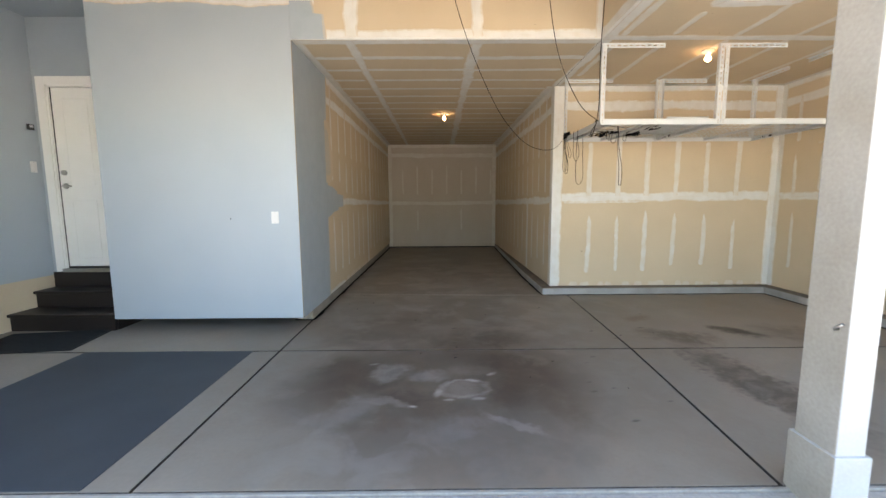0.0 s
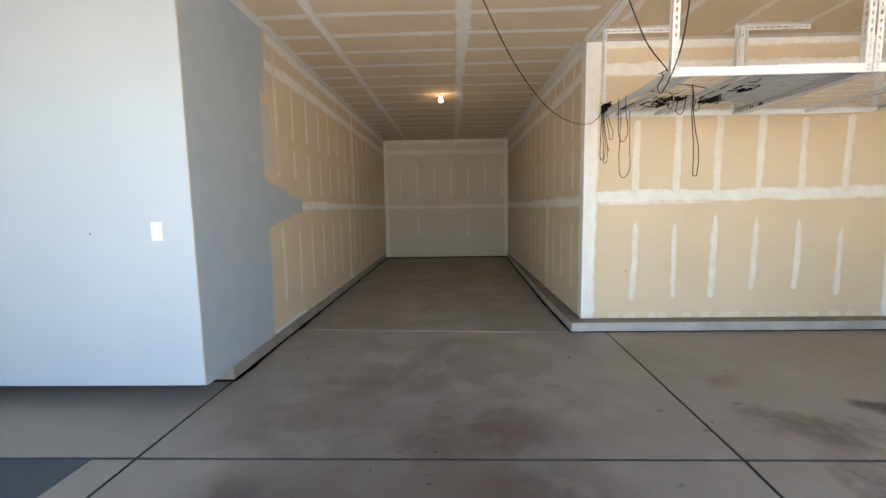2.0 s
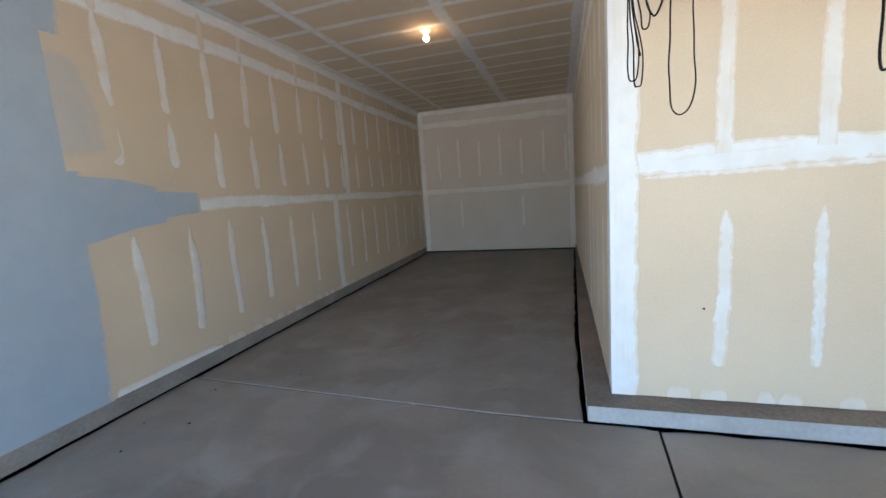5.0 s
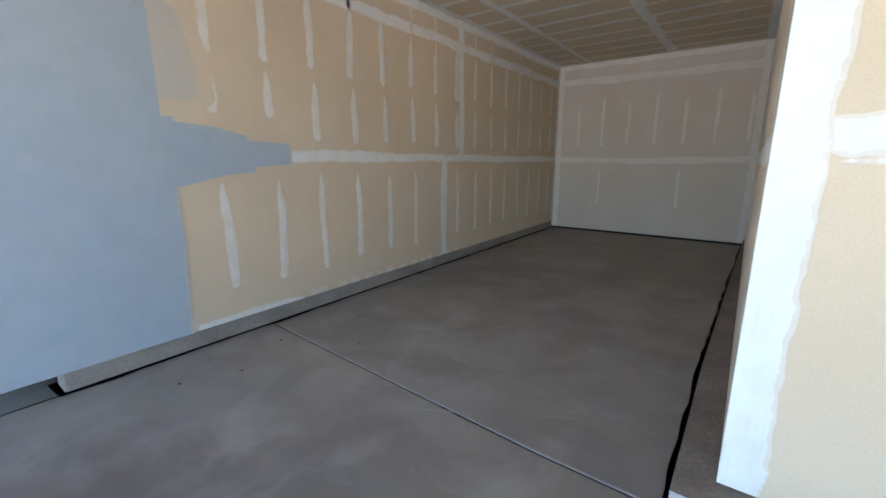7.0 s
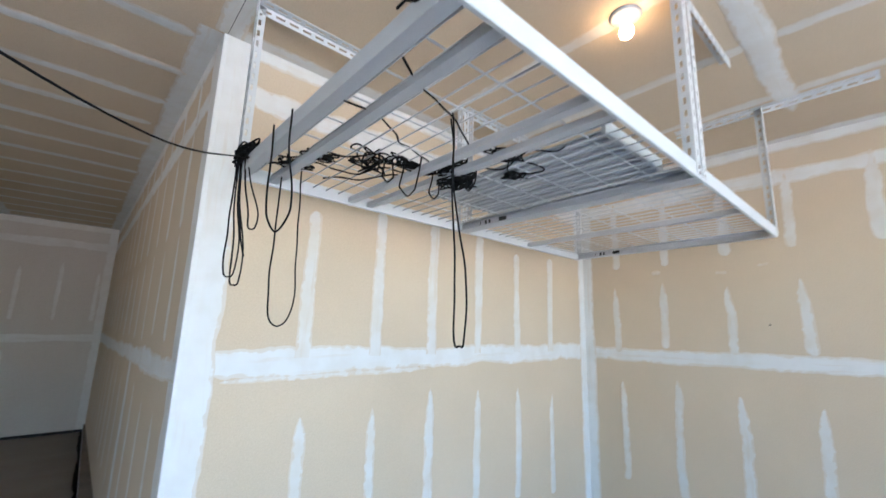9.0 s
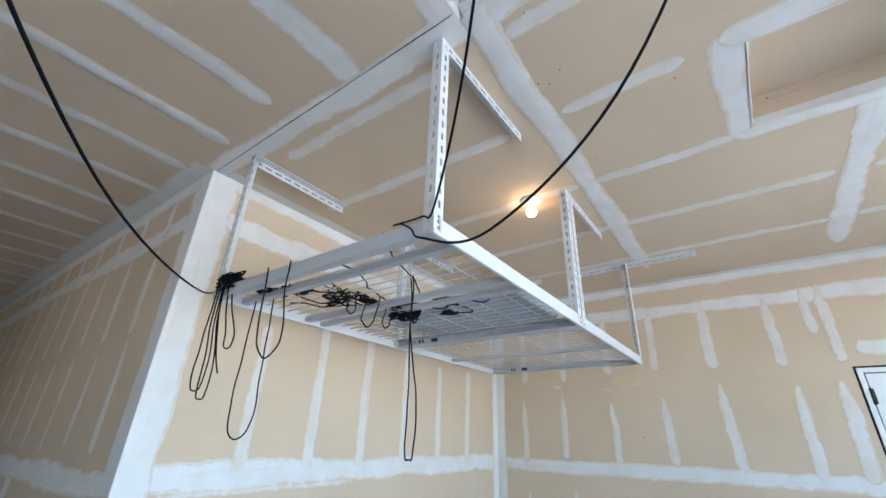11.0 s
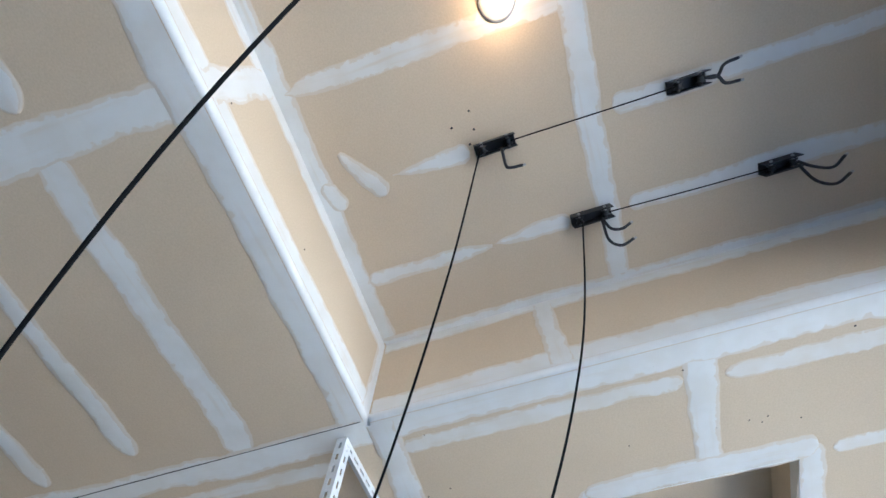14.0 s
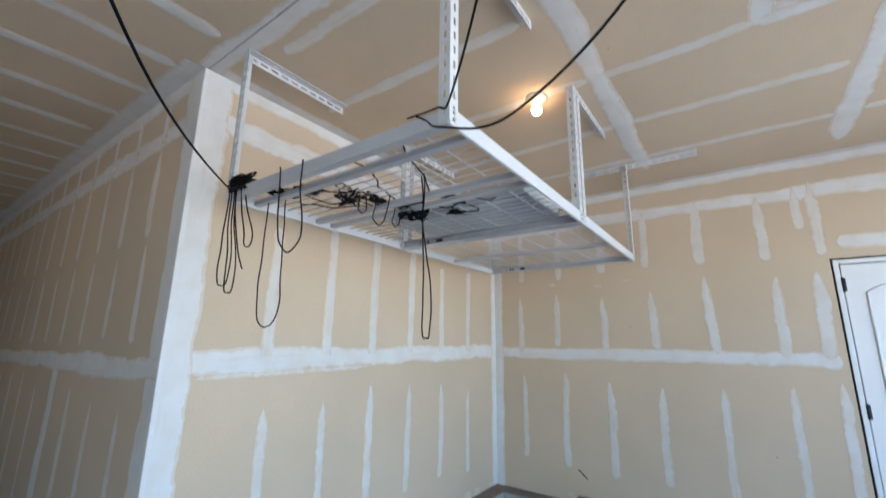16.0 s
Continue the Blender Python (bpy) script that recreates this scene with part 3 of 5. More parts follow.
# black sheets stand in for the deep shade below the overhanging wall
structure("block_base", box(-3.38, -1.64, 5.0, 5.1, 0.0, 0.128), FELT_SHADE, "black sheet standing in for shade under the overhanging wall")
structure("block_soffit", box(-3.39 + T + 0.002, XL - T - 0.002, YF + T + 0.002, 5.1, 0.132, 0.15), FELT_SHADE, "black lid standing in for shade below the overhanging wall")

for o in (stem_r, stem_r2, stem_l):
    o.data.materials.append(STEM_TOP)
    for f in o.data.polygons:
        if f.normal.z > 0.8:
            f.material_index = 1


def felt(pts, w=0.028):
    bm = bmesh.new()
    rng = random.Random(len(pts) + int(pts[0][0] * 100))
    run = []
    for (x0, y0), (x1, y1) in zip(pts, pts[1:]):
        k = max(2, int(math.hypot(x1 - x0, y1 - y0) / 0.12))
        run += [(x0 + (x1 - x0) * i / k, y0 + (y1 - y0) * i / k) for i in range(k)]
    run.append(pts[-1])
    sides = []
    for i, (x, y) in enumerate(run):
        a, b = run[max(i - 1, 0)], run[min(i + 1, len(run) - 1)]
        d = Vector((b[0] - a[0], b[1] - a[1])).normalized()
        nrm = Vector((d.y, -d.x))
        wl = w * (1 + rng.uniform(-0.25, 0.5))
        sides.append((Vector((x, y)) - nrm * 0.004, Vector((x, y)) + nrm * wl))
    lo = [[bm.verts.new((p.x, p.y, z)) for p in s] for s in sides for z in (0.005,)]
    for a, b in zip(lo, lo[1:]):
        bm.faces.new((a[0], a[1], b[1], b[0]))
    bmesh.ops.solidify(bm, geom=bm.faces[:], thickness=-0.004)
    bmesh.ops.recalc_face_normals(bm, faces=bm.faces)
    return bm


structure("trim_felt", felt([(-1.66, 4.47), (-1.463, 4.47), (-1.463, YB)], 0.034), FELT_SHADE, "black expansion felt at the wall's foot")
structure("trim_felt", box(XL - 0.018, 1.54, YB - 0.014, YB - 0.001, 0.0, 0.034, bevel=0.003), FELT_SHADE, "black expansion felt at the wall's foot")
structure("trim_felt", felt([(1.54, YB), (1.455, 8.3), (1.42, 6.8), (1.415, 5.60), (4.55, 5.60), (4.55, DY1)]), FELT_SHADE, "black expansion felt at the wall's foot")

# ---- joint compound and paint on the drywall ----
wall_block.data.materials.append(GREY_PAINT)
for f in wall_block.data.polygons:
    if f.normal.y < -0.3 or f.center.x < -3.3:
        f.material_index = 1

PLANES = {
    "block": (wall_block, lambda u, v, o: (XL + o, u, v)),
    "front": (wall_block, lambda u, v, o: (u, YF - o, v)),
    "right": (wall_right, lambda u, v, o: (XR - o, u, v)),
    "bay": (wall_right, lambda u, v, o: (u, YK - o, v)),
    "back": (wall_back, lambda u, v, o: (u, YB - o, v)),
    "side": (wall_side, lambda u, v, o: (XS - o, u, v)),
    "low": (ceiling_low, lambda u, v, o: (u, v, ZC - o)),
    "high": (ceiling_high, lambda u, v, o: (u, v, ZT - o)),
    "across": (face_y, lambda u, v, o: (u, YF - o, v)),
    "along": (face_x, lambda u, v, o: (1.545 - o, u, v)),
}
coat = [0]
rng = random.Random(7)


def wobble(s, seed, size):
    return noise.noise(Vector((s * 2.3, seed * 7.13, 0.5))) * size + noise.noise(Vector((s * 9.0, seed * 3.7, 4.5))) * size * 0.5 + noise.noise(Vector((s * 31.0, seed * 1.3, 9.5))) * size * 0.22


BUTTS = {  # lines that a coat runs up to: across u, across v
    "block": ((YB,), (0.13, ZC)), "front": ((XL,), (ZT,)), "right": ((YK, YB), (0.101, ZC)), "bay": ((XR, XS), (0.101, ZC)), "back": ((XL, XR), (0.0, ZC)),
    "side": ((FRONT1, YK), (0.101, ZC)), "low": ((XL, 1.566, XS), (4.122, YK, YB)), "high": ((1.545,), (YF,)), "across": ((1.545,), (ZC + 0.02, ZT)), "along": ((YF,), (ZC + 0.02, ZT)),
}


def strip(plane, a, b, width, head=1.0, tail=1.0, rough=0.2, mat=None, drift=0.05, lift=None):
    """A trowelled band from a to b. head and tail: how blunt its ends are (0: drawn out to a point).
    Beside a corner it runs up to the corner's line; elsewhere it feathers out."""
    wall, at = PLANES[plane]
    coat[0] += 1
    seed, lift = coat[0] * 0.917, lift or 0.0009 + 0.00005 * (coat[0] * 7 % 43)
    a, b = Vector(a), Vector(b)
    d = b - a
    length = d.length
    d.normalize()
    side = Vector((-d.y, d.x))
    spread = 0.007 if width > 0.03 else 0.0
    axis = 1 if abs(d.x) > 0.97 else 0 if abs(d.y) > 0.97 else None
    butt = {}
    if axis is not None and width > 0.03:
        for sign in (1, -1):
            for line in BUTTS[plane][axis]:
                if all(abs((p + side * sign * width / 2)[axis] - line) < 0.022 for p in (a, b)):
                    butt[sign] = line
    k = max(6, min(170, int(length / 0.028)))
    jag = random.Random(coat[0])
    bm = bmesh.new()
    edge, along, across = (bm.verts.layers.float.new(q) for q in ("edge", "along", "across"))
    rows = []
    marks = [length * i / k for i in range(1, k)] + [0.0, length]
    for q in (0.03, 0.10, 0.2, 0.33, 0.5):
        if width * q < length * 0.4:
            marks += [width * q, length - width * q]
    for s in sorted(marks):
        h = width / 2 + spread
        for near, blunt in ((s, head), (length - s, tail)):
            reach = (0.5 + 5.0 * (1 - blunt)) * width if blunt < 1.5 else 0
            if reach and near < reach:
                q = near / reach
                h *= max(0.08, math.sqrt(max(0.0, 1 - (1 - q) ** 2)) if blunt >= 0.9 else max(q, 0.04) ** 0.5)
        mid = a + d * s + side * wobble(s, seed, width * drift * 2)
        nick = min(width, 0.12) * rough * 0.10
        reach2 = {}
        for sign, shift in ((1, 50), (-1, 90)):
            w = h + wobble(s, seed + shift, min(width, 0.12) * rough) + jag.uniform(-1, 1) * nick
            reach2[sign] = abs(butt[sign] - mid[axis]) if sign in butt else max(min(w, h * 1.8), 0.001)
        left, right = reach2[1], reach2[-1]
        fl, fr = min(0.012, left * 0.5), min(0.012, right * 0.5)
        row = []
        for off, z, e in ((left, lift if 1 in butt else 0.0003, 0.06 if 1 in butt else 0.0), (left - fl, lift, 0.06 if 1 in butt else fl), ((left - right) / 2, lift, (left + right) / 2),
                          (-right + fr, lift, 0.06 if -1 in butt else fr), (-right, lift if -1 in butt else 0.0003, 0.06 if -1 in butt else 0.0)):
            v = bm.verts.new(at(*(mid + side * off), z))
            v[edge], v[along], v[across] = e, s + seed * 3.0, off + seed
            row.append(v)
        rows.append(row)
    for p, q in zip(rows, rows[1:]):
        for j in range(4):
            bm.faces.new((p[j], p[j + 1], q[j + 1], q[j])).smooth = True
    n0 = Vector(at(0, 0, 1)) - Vector(at(0, 0, 0))
    bm.normal_update()
    if sum(f.normal.dot(n0) for f in bm.faces) < 0:
        bmesh.ops.reverse_faces(bm, faces=bm.faces)
    return part("mud_band", bm, mat or MUD, wall)


def dab(plane, u, v0, v1, w=0.058):
    """An upright run of compound over a stud's screws: pointed above, blunt below."""
    j = rng.uniform
    strip(plane, (u + j(-0.008, 0.008), v0 + j(-0.03, 0.03)), (u + j(-0.012, 0.012), v1 + j(-0.04, 0.03)), w * j(0.8, 1.15), head=1.0, tail=0.6, rough=0.17, drift=0.12, mat=MUD_THIN)


def blob(plane, u, v, w=0.06, h=0.05):
    strip(plane, (u - w / 2, v), (u + w / 2, v + rng.uniform(-0.012, 0.012)), h * rng.uniform(0.7, 1.2), rough=0.2, mat=FAINT)


# right bay, back wall
for x, z0, z1 in ((2.08, 0.31, 1.138), (2.486, 0.335, 1.15), (2.89, 0.323, 1.16), (3.305, 0.367, 1.168), (3.724, 0.386, 1.142), (4.157, 0.314, 1.08)):
    dab("bay", x, z0, z1)
    strip("bay", (x - 0.01, 1.38), (x + rng.uniform(-0.01, 0.015), 2.16 + rng.uniform(-0.05, 0.05)), 0.068, head=2, tail=1.0, rough=0.14, mat=MUD_THIN)
strip("bay", (1.60, 1.362), (4.69, 1.372), 0.118, head=2, tail=2, rough=0.2)
strip("bay", (1.72, 1.285), (2.9, 1.30), 0.03, head=0.4, tail=0.2, rough=0.3, mat=MUD_THIN)
strip("bay", (1.60, 2.61), (4.69, 2.60), 0.12, head=2, tail=2, rough=0.25)
strip("bay", (1.56, 2.835), (4.69, 2.835), 0.07, head=2, tail=2, rough=0.15)
strip("bay", (1.62, 0.10), (1.628, 2.865), 0.135, head=2, tail=2, rough=0.2, mat=MUD)
strip("bay", (4.655, 0.10), (4.655, 2.865), 0.09, head=2, tail=2, rough=0.1)
for i in range(15):
    blob("bay", 1.86 + 0.19 * i + rng.uniform(-0.05, 0.05), 0.128, rng.uniform(0.07, 0.13), 0.06)

bead = [(XR + 0.05, YK - 0.0012), (XR + 0.05, YK + 0.001), (XR + 0.001, YK + 0.001), (XR + 0.001, YK + 0.05), (XR - 0.0012, YK + 0.05), (XR - 0.0032, YK + 0.004), (XR - 0.0022, YK - 0.0022), (XR + 0.004, YK - 0.0032)]
part("corner_bead", prism(bead[::-1], 0.101, ZC - 0.001), MUD_SOLID, wall_right, "white compound over the corner bead")
# right bay, side wall
for y, z0, z1 in ((5.42, 0.40, 1.17), (5.01, 0.385, 1.17), (4.603, 0.345, 1.17), (4.19, 0.344, 1.13), (3.78, 0.35, 1.18), (3.352, 0.30, 1.23), (3.10, 0.25, 1.21)):
    dab("side", y, z0, z1, 0.055)
for y, z1 in ((5.447, 1.94), (5.051, 1.95), (4.623, 1.87), (4.211, 1.95), (3.787, 2.0), (3.355, 1.97), (3.11, 1.99)):
    dab("side", y, 1.40, z1, 0.062)
for y, z0 in ((5.42, 2.06), (5.03, 2.08), (4.62, 2.1), (4.22, 2.1), (3.81, 2.14), (3.39, 2.1), (3.165, 2.31), (3.06, 2.13)):
    dab("side", y, z0, 2.66, 0.065)
strip("side", (3.06, 1.372), (5.73, 1.37), 0.10, head=1, tail=2, rough=0.2)
strip("side", (FRONT1 + 0.05, 2.61), (5.73, 2.63), 0.10, head=2, tail=2, rough=0.22)
strip("side", (FRONT1 + 0.05, 2.838), (5.73, 2.838), 0.062, head=2, tail=2)
strip("side", (5.70, 0.10), (5.70, 2.865), 0.085, head=2, tail=2, rough=0.12)
strip("side", (2.2, 2.19), (2.98, 2.20), 0.10, rough=0.1)
for y, z in ((5.1, 2.02), (4.65, 1.99), (4.4, 2.03), (3.9, 0.14), (4.5, 0.13), (5.0, 0.14)):
    blob("side", y, z, 0.07, 0.035)

# tunnel, back wall
strip("back", (XL + 0.02, 1.255), (1.54, 1.26), 0.09, head=2, tail=2, mat=SKIM_MUD)
strip("back", (XL + 0.02, 2.57), (1.54, 2.57), 0.10, head=2, tail=2, mat=SKIM_MUD)
strip("back", (XL + 0.02, 2.83), (1.54, 2.83), 0.085, head=2, tail=2, mat=SKIM_MUD)
strip("back", (XL + 0.045, 0.02), (XL + 0.045, 2.86), 0.09, head=2, tail=2, mat=SKIM_MUD)
strip("back", (1.505, 0.02), (1.505, 2.86), 0.09, head=2, tail=2, mat=SKIM_MUD)
for i in range(7):
    if i % 3 == 1:
        strip("back", (-1.05 + 0.41 * i, 0.5), (-1.05 + 0.41 * i, 1.1), 0.04, tail=0.6, mat=SKIM_MUD)
    strip("back", (-1.05 + 0.41 * i, 1.5), (-1.05 + 0.41 * i, 2.2 + 0.1 * (i % 2)), 0.04, tail=0.6, mat=SKIM_MUD)

# tunnel, long walls
for i in range(15):
    y = 5.49 + 0.412 * i
    if y > 11.4:
        break
    if abs(y - 8.07) > 0.15:
        dab("block", y, 0.36, 1.17, 0.062)
    dab("block", y - 0.02, 1.43 if y > 6.0 else 1.6, 1.92, 0.07)
    dab("block", y - 0.03, 1.99, 2.56, 0.072)
    if i % 3 != 1:
        strip("block", (y - 0.03, 2.55), (y - 0.03, 2.82), 0.055, rough=0.2, mat=FAINT)
strip("block", (8.07, 0.14), (8.09, 1.33), 0.12, head=2, tail=2, rough=0.1)
strip("block", (8.45, 1.33), (8.45, 2.85), 0.11, head=2, tail=2, rough=0.1)
strip("block", (5.98, 1.325), (11.57, 1.27), 0.085, head=2, tail=2, rough=0.22)
strip("block", (5.25, 2.60), (11.57, 2.575), 0.105, head=1, tail=2, rough=0.22)
strip("block", (5.32, 2.825), (11.57, 2.825), 0.085, head=1, tail=2)
strip("block", (11.54, 0.13), (11.54, 2.86), 0.08, head=2, tail=2)
strip("block", (5.19, 0.150), (6.05, 0.153), 0.05, head=1, tail=0.3)
for i in range(14):
    blob("block", 6.12 + 0.17 * i + rng.uniform(-0.04, 0.04), 0.158, rng.uniform(0.07, 0.11), 0.055)
for i in range(14):
    y = 6.14 + 0.41 * i
    if y > 11.4:
        break
    dab("right", y, 0.36, 1.17, 0.06)
    dab("right", y, 1.43, 1.95, 0.06)
    dab("right", y + 0.02, 2.0, 2.55, 0.06)
    strip("right", (y, 2.55), (y, 2.82), 0.06, rough=0.2)
strip("right", (5.76, 1.32), (11.57, 1.27), 0.11, head=2, tail=2, rough=0.25)
strip("right", (5.76, 2.58), (11.57, 2.57), 0.11, head=2, tail=2, rough=0.25)
strip("right", (5.76, 2.825), (11.57, 2.825), 0.085, head=2, tail=2)
strip("right", (5.815, 0.10), (5.815, 2.865), 0.125, head=2, tail=2, rough=0.25)
strip("right", (7.35, 0.12), (7.35, 1.28), 0.12, head=2, tail=2, rough=0.12)

# low ceiling, tunnel
for i in range(17):
    y = 4.62 + 0.412 * i
    for x0, x1 in ((-1.38, -0.93), (-0.88, 0.315), (0.345, 1.48)):
        strip("low", (x0, y + rng.uniform(-0.01, 0.01)), ((1.57 if i == 0 and x0 > 0 else x1) + rng.uniform(-0.06, 0.03), y + rng.uniform(-0.01, 0.01)), 0.074 if i else (0.112 if x0 > 0 else 0.09), head=0.93, tail=0.93, rough=0.2)
strip("low", (-0.90, 4.12), (-0.90, YB - 0.01), 0.085, head=2, tail=2, rough=0.15)
strip("low", (0.336, 4.12), (0.320, YB - 0.01), 0.122, head=2, tail=2, rough=0.3)
strip("low", (XL + 0.045, 4.12), (XL + 0.045, YB - 0.01), 0.085, head=2, tail=2)
strip("low", (1.50, 5.75), (1.50, YB - 0.01), 0.09, head=2, tail=2)
strip("low", (XL + 0.01, 4.165), (1.56, 4.165), 0.10, head=2, tail=2, rough=0.16)
strip("low", (1.605, 4.12), (1.57, 5.74), 0.11, head=2, tail=2, rough=0.2)
strip("low", (XL + 0.05, YB - 0.04), (1.53, YB - 0.04), 0.08, head=2, tail=2)
strip("low", (1.551, 4.13), (1.566, 5.73), 0.004, head=2, tail=2, rough=0.5, mat=HOLE, lift=0.0042)
# low ceiling, right bay
for x, y0, y1 in ((1.73, 4.25, 5.3), (1.722, 2.98, 4.03), (1.735, 1.8, 2.84), (2.20, 4.25, 5.55), (2.19, 3.52, 4.0), (2.79, 3.40, 4.06), (2.79, 4.12, 5.6),
                  (3.386, 3.0, 4.04), (3.39, 4.12, 5.6), (3.386, 1.8, 2.86), (3.98, 2.98, 4.04), (3.98, 4.12, 5.6), (3.98, 1.8, 2.86), (2.79, 1.8, 2.48), (2.20, 1.8, 2.48)):
    strip("low", (x, y0), (x, y1), 0.064, head=0.9, tail=0.9, rough=0.24, mat=MUD_THIN)
strip("low", (1.607, FRONT1 + 0.05), (1.613, 4.10), 0.092, head=2, tail=2, rough=0.3)
strip("low", (1.58, 4.07), (4.25, 4.09), 0.11, head=2, tail=0.7, rough=0.18)
strip("low", (1.60, 5.70), (4.69, 5.70), 0.085, head=2, tail=2)
strip("low", (4.66, FRONT1 + 0.05), (4.66, 5.74), 0.075, head=2, tail=2)
strip("low", (1.62, 2.915), (2.14, 2.93), 0.108, head=2, tail=2, rough=0.16)
strip("low", (2.83, 2.915), (4.42, 2.925), 0.115, head=2, tail=0.8, rough=0.2)
strip("low", (HAT[0] - 0.052, HAT[2] - 0.07), (HAT[0] - 0.052, HAT[3] + 0.08), 0.104, rough=0.12)
strip("low", (HAT[1] + 0.035, HAT[2] - 0.07), (HAT[1] + 0.035, HAT[3] + 0.05), 0.068, rough=0.12)
strip("low", (HAT[0] - 0.08, HAT[3] + 0.05), (HAT[1] + 0.05, HAT[3] + 0.045), 0.10, rough=0.2)
strip("low", (HAT[0] - 0.06, HAT[2] - 0.05), (HAT[1] + 0.05, HAT[2] - 0.05), 0.095, rough=0.2)

# raised ceiling
for i in range(10):
    x = 0.395 - 0.41 * i
    strip("high", (x, 2.98), (x, 4.06), 0.075, tail=0.8, rough=0.2, mat=MUD_THIN)
    strip("high", (x, 1.75), (x, 2.95), 0.07, rough=0.15, mat=FAINT)
strip("high", (0.812, 3.46), (0.803, 3.78), 0.062, tail=0.3)
strip("high", (0.655, 3.955), (0.87, 3.835), 0.072, head=0.75, tail=1.0)
strip("high", (0.75, 4.06), (0.875, 4.02), 0.07)
strip("high", (1.209, 3.14), (1.207, 3.47), 0.062, tail=0.5)
strip("high", (1.212, 3.48), (1.212, 4.04), 0.058, head=0.5)
strip("high", (0.81, 1.8), (0.81, 2.9), 0.07, rough=0.15)
strip("high", (1.22, 1.8), (1.21, 2.9), 0.07, rough=0.15)
strip("high", (-3.3, 2.945), (1.51, 2.99), 0.088, head=2, tail=2, rough=0.16)
strip("high", (1.526, FRONT1 + 0.03), (1.526, 4.09), 0.038, head=2, tail=2, rough=0.3)
strip("high", (-1.4, 4.068), (1.53, 4.068), 0.062, head=2, tail=2, rough=0.3)
strip("across", (-1.10, 2.915), (1.54, 2.915), 0.085, head=2, tail=2, rough=0.12)
strip("across", (-1.18, 3.295), (1.54, 3.295), 0.066, head=2, tail=2, rough=0.2)
strip("across", (1.515, 2.88), (1.515, 3.32), 0.05, head=2, tail=2)
for x in (0.345, -0.86):
    strip("across", (x, 2.9), (x, 3.31), 0.11, head=2, tail=2, rough=0.25)
strip("along", (FRONT1 + 0.02, 2.918), (4.09, 2.918), 0.095, head=2, tail=2, rough=0.2)
strip("along", (FRONT1 + 0.02, 3.297), (4.09, 3.297), 0.066, head=2, tail=2, rough=0.35)
strip("along", (3.375, 2.9), (3.36, 3.31), 0.085, head=2, tail=2, rough=0.25)
strip("front", (-3.38, 3.27), (-1.21, 3.255), 0.12, head=2, tail=2, rough=0.2)


# grey paint rolled a little way into the tunnel and onto the ceiling drop
def rolled(plane, start, edge_at, v0, v1, mat, rows=90, name="paint_patch", lift=0.0036, soft_ends=False):
    wall, at = PLANES[plane]
    bm = bmesh.new()
    edge, along, across = (bm.verts.layers.float.new(q) for q in ("edge", "along", "across"))
    last = None
    for i in range(rows + 1):
        v = v0 + (v1 - v0) * i / rows
        e = edge_at(v) + wobble(v, 3.3, 0.018)
        ends = min(v - v0, v1 - v) if soft_ends else 1.0
        now = []
        for u, z, q in ((start, lift, 0.2), (e - min(0.16, (e - start) * 0.6), lift, 0.16), (e - 0.012, lift * 0.9, 0.012), (e, lift * 0.86, 0.0)):
            w = bm.verts.new(at(u, v, z))
            w[edge], w[along], w[across] = min(q, ends), v * 0.4, u * 0.6
            now.append(w)
        if last:
            for j in range(3):
                bm.faces.new((last[j], last[j + 1], now[j + 1], now[j]))
        last = now
    n0 = Vector(at(0, 0, 1)) - Vector(at(0, 0, 0))
    bm.normal_update()
    if sum(f.normal.dot(n0) for f in bm.faces) < 0:
        bmesh.ops.reverse_faces(bm, faces=bm.faces)
    return part(name, bm, mat, wall)


def tunnel_edge(z):
    e = 5.165 + 0.035 * min(z, 1.12) if z < 1.12 else 5.225 + 0.05 * max(0, z - 1.6)
    if 1.12 <= z < 1.20:
        return e + (z - 1.12) / 0.08 * 0.35
    if 1.20 <= z < 1.245:
        return 5.75
    if 1.245 <= z < 1.42:
        return 6.045
    if 1.42 <= z < 1.46:
        return 5.70
    if 1.46 <= z < 1.53:
        return 5.70 - (z - 1.46) / 0.07 * 0.3
    return e


rolled("block", YF + 0.007, tunnel_edge, 0.125, ZC - 0.001, GREY_ROLL, 160)
rolled("block", 5.15, lambda z: 5.49 - 1.2 * max(0, 1.68 - z) - 0.25 * max(0, z - 1.9), 1.56, 2.33, GREY_THIN, 40, "thin_paint", 0.0042, True)
rolled("across", XL + 0.001, lambda z: -1.10 - 0.03 * (z - 2.9) / 0.3 - (0.09 if z > 3.1 else 0), ZC + 0.001, 3.22, GREY_ROLL, 40)
part("bare_board", box(XW, XW + 0.003, FRONT1 + 0.01, YD - 0.001, 0.0, 0.5), PAPER, wall_left, "bare drywall below the paint")


# ---- door post between the two vehicle openings ----
post = thing("door_post", "white painted post with a boxed plinth between garage openings", "post", (1.68, 1.6, 0))
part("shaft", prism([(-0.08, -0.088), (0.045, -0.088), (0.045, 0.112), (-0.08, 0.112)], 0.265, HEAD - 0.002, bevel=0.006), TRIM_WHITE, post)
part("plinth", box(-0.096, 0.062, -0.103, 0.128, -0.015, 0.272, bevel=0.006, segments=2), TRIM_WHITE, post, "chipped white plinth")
# faces that look left take a darker beige than the rest
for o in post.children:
    o.data.materials.append(POST_BEIGE)
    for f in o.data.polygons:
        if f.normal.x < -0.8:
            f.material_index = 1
bm = bmesh.new()
add_tube(bm, [(-0.081, -0.04, 0.80), (-0.1, -0.045, 0.80), (-0.105, -0.06, 0.815), (-0.1, -0.078, 0.83)], 0.006, 8)
part("cleat", bm, STEEL, post, "small grey metal hook")

